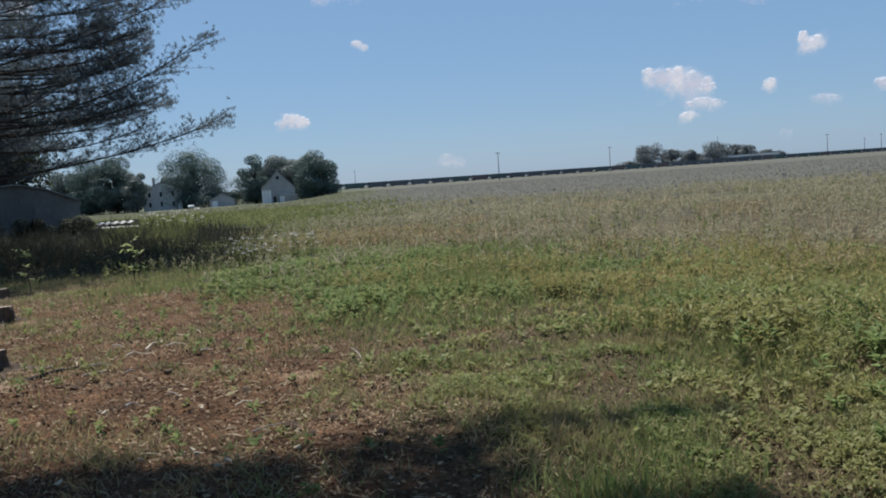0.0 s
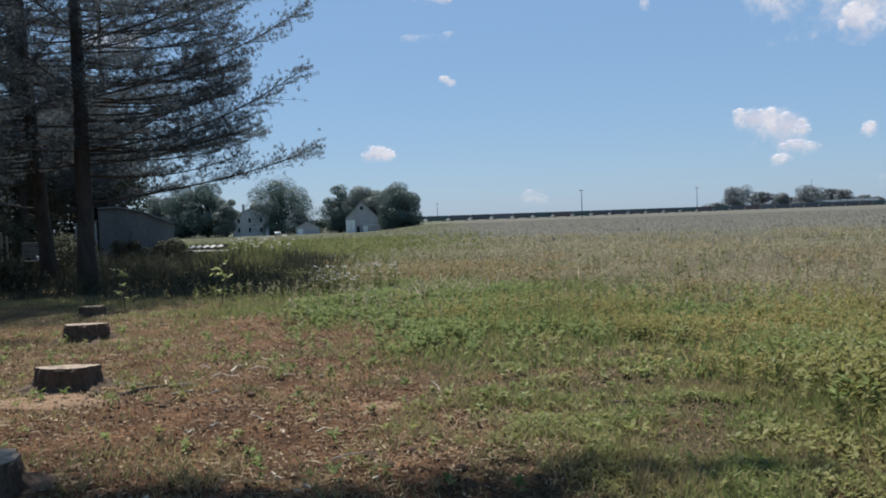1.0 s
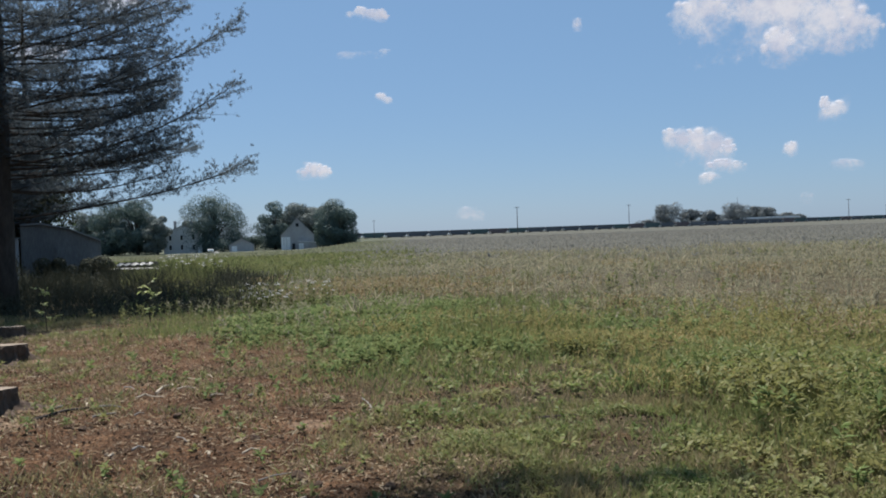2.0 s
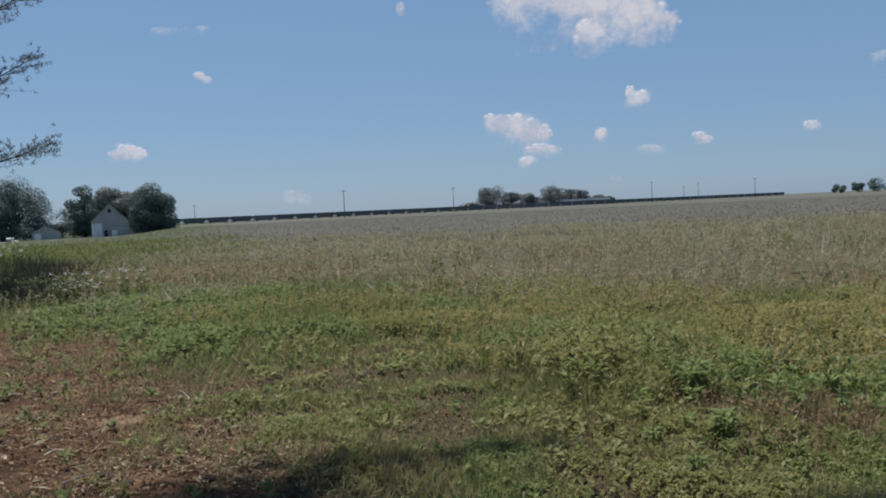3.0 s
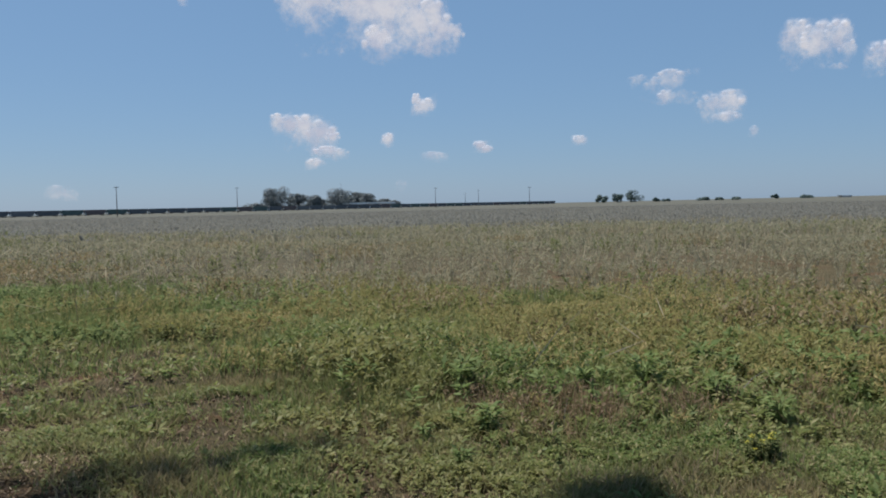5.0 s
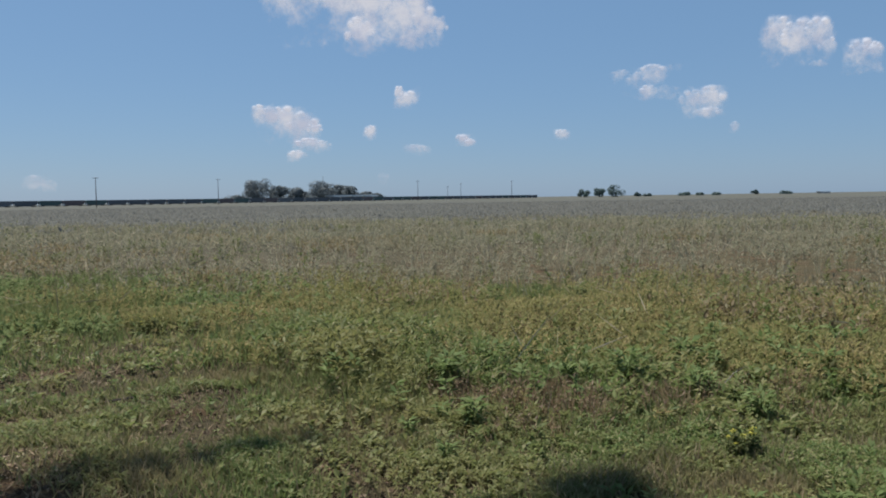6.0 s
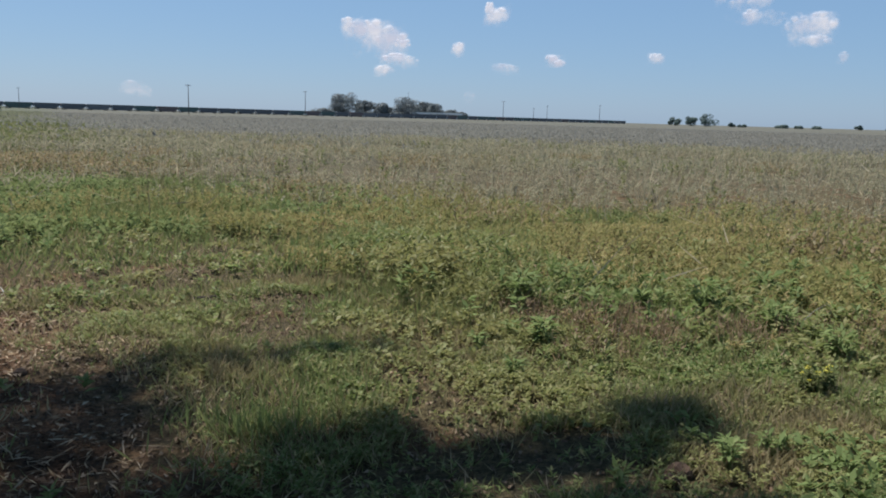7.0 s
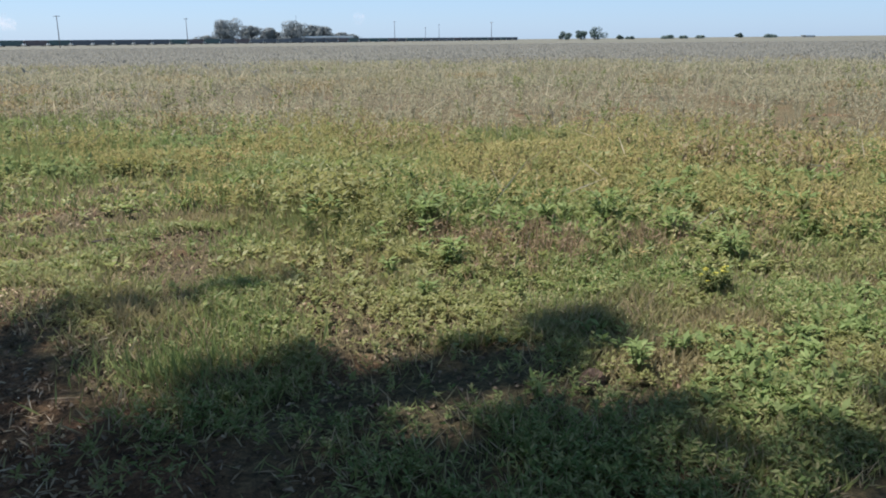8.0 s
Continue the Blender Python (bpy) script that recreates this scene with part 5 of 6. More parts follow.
for look_, radius_, line in (
        (PALE_STICK, 0.010, ((-3.55, 8.43), (-3.59, 8.72), (-3.55, 8.87))), (PALE_STICK, 0.007, ((-3.63, 8.09), (-3.6, 8.25), (-3.48, 8.18), (-3.3, 8.03))),
        (PALE_STICK, 0.006, ((-3.36, 8.56), (-3.29, 8.66), (-3.16, 8.6))), (PALE_STICK, 0.006, ((-3.7, 9.72), (-3.52, 9.44), (-3.43, 9.38))),
        (PALE_STICK, 0.007, ((-2.84, 8.15), (-2.78, 8.19), (-2.7, 8.17))), (PALE_STICK, 0.006, ((-1.82, 5.99), (-1.77, 6.07), (-1.7, 6.08))),
        (PALE_STICK, 0.006, ((-4.15, 8.06), (-4.08, 7.92), (-4.0, 7.76))), (GREY_STICK, 0.009, ((-3.73, 7.34), (-3.64, 7.38), (-3.56, 7.48))),
        (GREY_STICK, 0.008, ((-2.75, 6.05), (-2.73, 6.13), (-2.67, 6.12))), (GREY_STICK, 0.007, ((-3.33, 7.38), (-3.29, 7.42), (-3.25, 7.43))),
        (GREY_STICK, 0.005, ((-2.54, 6.46), (-2.47, 6.42), (-2.41, 6.36))), (GREY_STICK, 0.006, ((-1.48, 5.27), (-1.38, 5.32), (-1.26, 5.38))),
        (GREY_STICK, 0.007, ((-4.12, 8.88), (-4.0, 8.8), (-3.89, 8.68))), (PALE_STICK, 0.005, ((-3.45, 9.81), (-3.35, 9.61), (-3.25, 9.4))),
        (GREY_STICK, 0.008, ((-3.86, 7.75), (-3.74, 7.78), (-3.63, 7.77)))):
    stick([(px_, py_, 0.035 + 0.012 * (k_ % 2)) for k_, (px_, py_) in enumerate(line)], radius_ * 1.5, *look_)
for q, (x_, y_, l_) in enumerate(((-4.36, 7.88, 0.075), (-2.87, 5.93, 0.05), (-2.11, 6.04, 0.05), (-1.81, 4.95, 0.045), (-1.72, 4.81, 0.05), (-1.84, 4.86, 0.04), (-2.43, 8.26, 0.08), (-1.03, 4.73, 0.045), (-2.46, 4.4, 0.05), (-3.55, 8.9, 0.05), (-1.43, 4.53, 0.05), (-1.46, 4.43, 0.045), (-2.08, 4.73, 0.05), (-2.92, 5.95, 0.04))):
    bm = boxed((-l_ / 2, -l_ * 0.28, -0.008), (l_ / 2, l_ * 0.28, 0.008), 0.004)
    for v in bm.verts:
        v.co.z *= 0.5 + (v.co.x + l_ / 2) / l_
        v.co.y *= 1.0 - 0.5 * (v.co.x + l_ / 2) / l_
    chip = part("wood_chip", bm, M_SPLINTER, None, "pale axe-cut wood chip on bare earth")
    tagged(chip, "", "wood chip", "wood chips")
    chip.matrix_basis = pose(x_, y_, float(ground_z(x_, y_)) + 0.03, 14 * ((q % 3) - 1), -12, 53 * q)
stick([(3.39, 4.46, 0.0), (3.40, 4.47, 0.16), (3.42, 4.45, 0.3)], 0.0025, "pale dead stalk standing among weeds", M_WOOD_GREY)
stick([(4.62, 5.2, 0.25), (4.55, 5.24, 0.36), (4.45, 5.28, 0.45)], 0.0025, "pale dead stalk leaning over weeds", M_WOOD_GREY)
stick([(4.95, 4.38, 0.24), (5.06, 4.4, 0.3), (5.2, 4.42, 0.34)], 0.0025, "pale dead stalk lying across weeds", M_WOOD_GREY)
def sawdust_patch(x, y, rx, ry, h, seed):
    """A thin mound with a ragged rim."""
    r = np.random.default_rng(seed)
    bm = bmesh.new()
    k, rings = 28, 6
    edge = [1 + 0.25 * math.sin(2 * a + r.uniform(0, 6)) * 0.4 + r.normal(0, 0.10) for a in np.linspace(0, 2 * math.pi, k, endpoint=False)]
    gz = lambda px, py: float(ground_z(px, py))
    mid = bm.verts.new((0, 0, gz(x, y) + h))
    rows = []
    for i in range(1, rings + 1):
        f = i / rings
        row = []
        for q in range(k):
            a = 2 * math.pi * q / k
            px, py = rx * f * edge[q] * math.cos(a), ry * f * edge[q] * math.sin(a)
            row.append(bm.verts.new((px, py, gz(x + px, y + py) + h * (1 - f * f) + r.normal(0, 0.004) + (0.006 if i < rings else -0.03))))
        rows.append(row)
    for q in range(k):
        bm.faces.new((mid, rows[0][q], rows[0][(q + 1) % k]))
        for r0, r1 in zip(rows, rows[1:]):
            bm.faces.new((r0[q], r1[q], r1[(q + 1) % k], r0[(q + 1) % k]))
    ob = part("sawdust_patch", bm, M_SAWDUST, None, "thin spill of orange-tan sawdust on bare earth", True)
    tagged(ob, "", "sawdust", "sawdust")
    ob.matrix_basis = pose(x, y, 0)
    return ob


for q, spec in enumerate(((-1.5, 7.05, 0.22, 0.2, 0.001), (-5.0, 7.05, 0.85, 0.38, 0.014), (-5.9, 6.8, 0.5, 0.3, 0.01), (-6.7, 11.35, 0.3, 0.35, 0.02), (-8.9, 15.4, 0.35, 0.3, 0.015), (-4.75, 7.95, 0.22, 0.25, 0.02))):
    sawdust_patch(*spec, 600 + q)
M_CLOD = rough_mat("dark_clod", (0.05, 0.032, 0.022), (0.11, 0.07, 0.045), 8, 0.95, 0.6, 40)
for q, (x_, y_, s_) in enumerate(((-0.91, 5.37, 0.045), (-1.21, 5.32, 0.055), (-1.9, 6.6, 0.04), (-2.3, 6.2, 0.035), (-0.5, 4.95, 0.04), (-2.9, 7.4, 0.045), (-1.55, 6.9, 0.03), (2.68, 2.68, 0.06), (2.58, 2.6, 0.05), (-3.6, 6.9, 0.04), (-1.0, 5.05, 0.035))):
    bm = bmesh.new()
    bmesh.ops.create_icosphere(bm, subdivisions=2, radius=s_)
    r_ = np.random.default_rng(400 + q)
    o_ = r_.uniform(0, 50)
    for v in bm.verts:
        v.co *= 1 + 0.45 * noise.noise(v.co * (2.2 / s_ * 0.5) + Vector((o_, 0, 0)))
        v.co.z *= 0.8
    tagged(part("earth_clod", bm, M_CLOD, None, "dark clod of earth on bare ground"), "", "clod", "clods").matrix_basis = pose(x_, y_, float(ground_z(x_, y_)) + s_ * 0.3)


# ---- shed, pallets and clutter behind the pines ----
def shed():
    """A low building whose broken roofline falls to one side, with a lean-to at its high end."""
    ob = thing("shed", (-21.18, 39.13, 0), "low dull grey shed in the pines' shade", "shed", turn=29)
    line = [(-1.8, 2.84), (-0.9, 2.88), (0.32, 2.61), (1.8, 1.96)]
    part("wall", prism([(-1.8, -0.1)] + line + [(1.8, -0.1)], 0, 4.6), M_METAL, ob, "dull grey boarded wall")
    for (xa, za), (xb, zb) in zip(line, line[1:]):
        part("roof_sheet", prism([(xa - 0.012, za + 0.01), (xa - 0.012, za + 0.07), (xb, zb + 0.07), (xb, zb + 0.01)], -0.15, 4.75), M_ROOF, ob, "dark roofing sheet")
    for q in range(9):
        x_ = -1.72 + q * 0.42
        top = float(np.interp(x_, [p_[0] for p_ in line], [p_[1] for p_ in line]))
        part("batten", boxed((x_, -0.016, 0), (x_ + 0.045, -0.002, top - 0.06)), M_METAL, ob)
    part("door", boxed((-0.3, -0.05, 0.0), (0.7, -0.018, 1.75), 0.01), M_METAL, ob, "dull grey plank door")
    part("lean_to", prism([(-2.9, -0.1), (-2.9, 2.1), (-1.9, 2.2), (-1.9, -0.1)], -0.2, 2.8), M_SIDING, ob, "pale grey boarded lean-to")
    part("lean_to_roof", prism([(-3.0, 2.10), (-3.0, 2.16), (-1.84, 2.27), (-1.84, 2.21)], -0.3, 2.9), M_ROOF, ob)
    return ob


shed()


def pallet_stack():
    ob = thing("pallet_stack", (-20.1, 45.2, 0), "stack of weathered pallets with sunlit slanting top boards", "pallets", turn=4)
    for lay in range(2):
        for q in (-0.95, 0.0, 0.95):
            part("bearer", boxed((q - 0.06, -0.6, 0.0 + lay * 0.2), (q + 0.06, 0.6, 0.12 + lay * 0.2), 0.008), M_POLE, ob)
        for q in range(6):
            y_ = -0.55 + q * 0.2
            part("board", boxed((-1.1, y_, 0.122 + lay * 0.2), (1.1, y_ + 0.13, 0.15 + lay * 0.2), 0.005), M_POLE, ob)
    # dark board added to stand for the shade between the top boards
    part("gap_shade_board", boxed((-1.12, 0.2, 0.352), (1.12, 0.25, 0.72), 0.006), M_POLE, ob)
    for q in range(5):
        bm = boxed((-0.11, -0.24, -0.025), (0.11, 0.24, 0.025), 0.006)
        bmesh.ops.transform(bm, matrix=pose(-0.88 + q * 0.42, -0.2, 0.60, 14, 16, -8), verts=bm.verts)
        part("top_board", bm, M_WOOD_PALE, ob, "bleached slanting board")
    bm = boxed((-1.2, -0.10, -0.015), (1.55, 0.10, 0.015), 0.006)
    bmesh.ops.transform(bm, matrix=pose(0, -0.80, 0.38, 22, 1, 0), verts=bm.verts)
    part("front_rail", bm, M_WOOD_PALE, ob, "bleached front rail")
    for x_ in (-1.0, 0.0, 1.0, 1.45):
        part("rail_post", boxed((x_ - 0.04, -0.84, 0), (x_ + 0.04, -0.76, 0.34), 0.005), M_POLE, ob)
    return ob


pallet_stack()


def clutter():
    fence = thing("board_fence", (-20.1, 27.2, 0), "two weathered fence boards in deep shade", "fence")
    for q in range(2):
        part("board", boxed((q * 0.22, -0.02, 0), (q * 0.22 + 0.07, 0.02, 1.8 - 0.15 * q), 0.006), M_WOOD_GREY, fence)
    for z_ in (0.5, 1.4):
        part("rail", boxed((-0.1, 0.021, z_), (0.4, 0.06, z_ + 0.07), 0.006), M_POLE, fence)
    table = thing("garden_table", (-18.8, 27.4, 0), "dark wooden garden table under the pines", "table")
    part("top", boxed((-0.7, -0.4, 0.70), (0.7, 0.4, 0.74), 0.01), M_POLE, table)
    for sx_ in (-0.62, 0.55):
        for sy_ in (-0.34, 0.28):
            part("leg", boxed((sx_, sy_, 0), (sx_ + 0.07, sy_ + 0.07, 0.698), 0.005), M_POLE, table)
    crate = thing("crate", (-18.85, 27.5, 0.742), "dull grey slatted crate standing on the garden table", "crate")
    for q in range(4):
        part("slat", boxed((-0.5, -0.2, 0.17 * q), (0.5, -0.18, 0.17 * q + 0.14), 0.004), M_METAL, crate)
    for x_ in (-0.48, 0.42):
        part("corner_post", boxed((x_, -0.178, 0), (x_ + 0.06, -0.12, 0.66), 0.004), M_POLE, crate)
    for x_, r_, h_ in ((-18.56, 0.055, 0.15), (-18.40, 0.05, 0.13)):
        pail = thing("pot", (x_, 27.1, 0.742), "small pale plastic pot standing on the garden table", "pot", "pots")
        bm = bmesh.new()
        k = 16
        rows = [(0.8, 0.0), (1.0, 1.0), (0.95, 1.0), (0.76, 0.04)]
        rings = [[bm.verts.new((r_ * f * math.cos(2 * math.pi * q / k), r_ * f * math.sin(2 * math.pi * q / k), h_ * z_)) for q in range(k)] for f, z_ in rows]
        for r0, r1 in zip(rings, rings[1:]):
            for q in range(k):
                bm.faces.new((r0[q], r0[(q + 1) % k], r1[(q + 1) % k], r1[q]))
        bm.faces.new(rings[0][::-1]), bm.faces.new(rings[-1])
        part("body", bm, M_WHITE, pail, "", True)
    post = thing("leaning_post", (-18.05, 26.9, 0), "pale board leaning over beside the table", "post")
    bm = boxed((-0.05, -0.02, -0.02), (0.05, 0.02, 0.55), 0.005)
    bmesh.ops.transform(bm, matrix=pose(0, 0, 0, 0, 32, 0), verts=bm.verts)
    part("board", bm, M_WOOD_PALE, post)


clutter()


# ---- farm buildings ----
def gabled(name, place, width, depth, eave, ridge, label, category, wall_mat, turn=0.0, over=0.35):
    ob = thing(name, place, label, category, "farm buildings", turn)
    w = width / 2
    part("wall", prism([(-w, -0.5), (-w, eave), (0, ridge), (w, eave), (w, -0.5)], 0, depth), wall_mat, ob)
    s = (ridge - eave) / w
    part("roof", prism([(-w - over, eave - s * over + 0.02), (-w - over, eave - s * over + 0.2), (0, ridge + 0.22), (w + over, eave - s * over + 0.2), (w + over, eave - s * over + 0.02), (0, ridge + 0.02)], -over, depth + over), M_ROOF, ob, "grey roof")
    return ob


def opening(ob, x, z, w, h, mat_frame=M_WHITE, y=0.0):
    win = part("window", boxed((x - w / 2, y - 0.06, z), (x + w / 2, y - 0.01, z + h)), mat_frame, ob)
    part("pane", boxed((x - w / 2 + 0.12, y - 0.075, z + 0.12), (x + w / 2 - 0.12, y - 0.062, z + h - 0.12)), M_DARK, win, "dark pane")


barn = gabled("barn", (-67.4, 280, -FARM_DIP), 11.2, 16, 5.0, 10.7, "tall grey gabled barn with a white door panel", "barn", M_SIDING, turn=13)
part("door", boxed((-5.6, -0.14, -0.2), (-2.5, -0.02, 4.4), 0.03), M_WHITE, barn, "large white sliding door")
for q in range(2):
    part("door_batten", boxed((-4.75 + q * 0.95, -0.2, 0), (-4.62 + q * 0.95, -0.145, 4.35)), M_WOOD_PALE, barn)
part("side_door", boxed((-1.9, -0.12, -0.2), (-0.9, -0.02, 2.1), 0.02), M_DARK, barn, "dark doorway")
part("loft_door", boxed((-0.5, -0.12, 7.9), (0.5, -0.02, 9.0), 0.02), M_DARK, barn, "small dark loft hatch")
part("lean_to", prism([(0.3, -0.4), (0.3, 2.7), (6.6, 2.2), (6.6, -0.4)], -2.6, -0.25), M_SIDING, barn)
part("lean_to_roof", prism([(0.1, 2.75), (0.1, 2.88), (6.8, 2.36), (6.8, 2.22)], -2.8, -0.22), M_WHITE, barn, "pale low roof")
part("lean_to_door", boxed((0.35, -2.72, -0.2), (2.0, -2.62, 2.1)), M_WHITE, barn, "white door")

small = gabled("outbuilding", (-87.5, 281, -FARM_DIP), 8.4, 7, 2.2, 4.5, "small grey gabled outbuilding with a white door", "outbuilding", M_SIDING, turn=17)
part("door", boxed((-3.4, -0.12, -0.2), (-1.6, -0.02, 1.9)), M_WHITE, small, "white door")
house = gabled("farmhouse", (-109.5, 284, -FARM_DIP), 13, 9, 7.2, 9.8, "two-storey pale farmhouse half hidden by trees", "house", M_HOUSE, turn=20)
for zz in (1.2, 4.6):
    for xx in (-4.2, -0.4, 3.6):
        opening(house, xx, zz, 1.1, 1.9)
for cx_ in (-3.0, 2.6):
    part("chimney", boxed((cx_, 3.5, 8.2), (cx_ + 0.9, 4.4, 11.6), 0.03), M_SIDING, house)
part("porch", prism([(5.0, -0.3), (5.0, 2.9), (6.4, 2.9), (6.4, -0.3)], -1.6, -0.02), M_WHITE, house)
for x_, y_ in ((-94, 268),):
    van = thing("farm_tank", (x_, y_, -FARM_DIP), "small white farm tank on a low cradle", "tank", "farm tanks")
    bm = bmesh.new()
    bmesh.ops.create_cone(bm, cap_ends=True, segments=14, radius1=0.5, radius2=0.5, depth=1.8, matrix=pose(0, 0, 0.8, 0, 90, 0))
    part("drum", bm, M_WHITE, van, "", True)
    for s_ in (-0.6, 0.6):
        part("cradle", boxed((s_ - 0.1, -0.5, -0.2), (s_ + 0.1, 0.5, 0.45)), M_STEEL, van)

grove_barn = thing("long_barn", (284, 889, 0), "long low building with a white roof in the grove", "building")
part("wall", boxed((-22, 0, -0.3), (40, 16, 5.0)), M_SIDING, grove_barn)
part("roof", prism([(-22.8, 5.0), (-22.8, 5.3), (-20.0, 6.7), (38.0, 6.7), (40.8, 5.3), (40.8, 5.0)], -0.8, 16.8), M_WHITE, grove_barn, "white sheet roof")

white_shed = thing("distant_shed", (935, 800, 0), "tiny white roofed shed on the horizon", "building")
part("roof", prism([(-6, 1.4), (-9, 2.6), (9, 2.6), (12, 1.4)], 0, 8), M_WHITE, white_shed)
part("wall", boxed((-6, 0.3, -0.3), (11, 7.7, 1.395)), M_SIDING, white_shed)


# ---- freight train on the railway across the field ----
def wagon(kind):
    ob = thing("freight_wagon", (0, 0, 0), ("black", "dark green", "oxide-red", "dark grey")[kind] + " freight wagon standing in a long train", "train wagon", "freight train")
    L = 8.6
    bm = prism([(-L + 2.0, 1.3), (-L, 2.9), (-L, 4.3), (-L + 0.3, 4.6), (L - 0.3, 4.6), (L, 4.3), (L, 2.9), (L - 2.0, 1.3), (3.0, 0.75), (-3.0, 0.75)], -1.5, 1.5)
    part("body", bm, M_CAR_HAZED[kind], ob)
    for q in range(9):
        x_ = -L + 1.4 + q * 1.8
        part("rib", boxed((x_ - 0.08, -1.62, 2.3 if q in (0, 8) else 1.4), (x_ + 0.08, -1.505, 4.2)), M_CAR_HAZED[kind], ob)
    for s_ in (-6.2, 6.2):
        bogie = part("bogie", boxed((s_ - 1.5, -1.1, 0.55), (s_ + 1.5, 1.1, 1.0), 0.05), M_STEEL, ob)
        for w_ in (-0.9, 0.9):
            bm = bmesh.new()
            bmesh.ops.create_cone(bm, cap_ends=True, segments=12, radius1=0.46, radius2=0.46, depth=2.0, matrix=pose(s_ + w_, 0, 0.47, 90, 0, 0))
            part("wheelset", bm, M_STEEL, bogie)
    for s_ in (-1, 1):
        part("end_platform", boxed((s_ * (L - 0.75) - 0.75, -1.5, 1.1), (s_ * (L - 0.75) + 0.75, 1.5, 1.28)), M_WHITE, ob, "pale end platform")
        part("end_brace", prism([(s_ * (L - 0.1), 1.3), (s_ * (L - 0.45), 1.3), (s_ * (L - 0.45), 2.8), (s_ * (L - 0.1), 2.8)], -1.45, -1.2), M_WHITE, ob, "pale end brace")
        part("coupler", boxed((s_ * (L + 0.3) - 0.3, -0.15, 0.85), (s_ * (L + 0.3) + 0.3, 0.15, 1.15)), M_STEEL, ob)
    return ob


A_, B_ = Vector((-190, 543, 0)), Vector((655, 1081, 0))
along = (B_ - A_).normalized()
turn_ = math.degrees(math.atan2(along.y, along.x))
protos = [wagon(k_) for k_ in range(4)]
n_cars = int((B_ - A_).length / 18.4)
rr = random.Random(5)
used = set()
for q in range(n_cars):
    p_ = A_ + along * (18.4 * (q + 0.5))
    k_ = rr.choice((0, 0, 1, 2, 3, 0, 1))
    m_ = pose(p_.x, p_.y, -0.45, 0, 0, turn_)
    if k_ in used:
        copy_thing(protos[k_], m_)
    else:
        protos[k_].matrix_basis = m_
        used.add(k_)
bed = thing("railway_bank", (0, 0, 0), "low gravel railway bank under the train", "railway", kind="structure")
nrm_ = Vector((-along.y, along.x, 0))
bm = bmesh.new()
prof = [(-5, -0.9), (-2.4, -0.46), (2.4, -0.46), (5, -0.9)]
ends = [[bm.verts.new(P_ + nrm_ * o_ + Vector((0, 0, z_))) for o_, z_ in prof] for P_ in (A_ - along * 60, B_ + along * 10)]
for q in range(3):
    bm.faces.new((ends[0][q], ends[1][q], ends[1][q + 1], ends[0][q + 1]))
bmesh.ops.recalc_face_normals(bm, faces=bm.faces)
part("ballast", bm, rough_mat("ballast", (0.12, 0.115, 0.11), (0.2, 0.19, 0.18), 1.5), bed)


# ---- utility poles and masts ----
def utility_pole(place, height, label, arms=1, thick=0.17, material=M_POLE):
    ob = thing("utility_pole", place, label, "utility pole", "utility poles")
    bm = bmesh.new()
    tube(bm, [(0, 0, -0.5), (0, 0, height * 0.5), (0, 0, height)], [thick, thick * 0.85, thick * 0.65], 8)
    part("pole", bm, material, ob, "", True)
    for q in range(arms):
        z_ = height - 0.5 - q * 1.0
        arm = part("crossarm", boxed((-1.2, -0.16, z_), (1.2, -0.02 + thick * 0.4, z_ + 0.16)), material, ob)
        for s_ in (-1.05, -0.4, 0.4, 1.05):
            bm = bmesh.new()
            bmesh.ops.create_cone(bm, cap_ends=True, segments=8, radius1=0.09, radius2=0.06, depth=0.3, matrix=Matrix.Translation((s_, -0.08, z_ + 0.315)))
            part("insulator", bm, M_WHITE, arm)
    return ob


for x_, y_, h_, lb_ in ((11.3, 375, 12.7, "tall wooden utility pole beside the railway"), (77.9, 475, 14.35, "tall wooden utility pole beside the railway"), (-87.3, 600, 13.4, "wooden utility pole beyond the barn"),
                        (269.3, 921.6, 29.0, "wooden utility pole rising behind the grove"), (210.6, 500, 13.3, "pale-topped utility pole beside the railway"), (281.3, 500, 12.9, "pale-topped utility pole beside the railway")):
    utility_pole((x_, y_, 0), h_, lb_, 1, 0.2)
for x_, h_ in ((232.0, 9.4), (241.8, 11.4)):
    utility_pole((x_ * 1.8, 900, 0), h_ * 1.7, "faint distant power line mast", 2, 0.3, M_METAL)


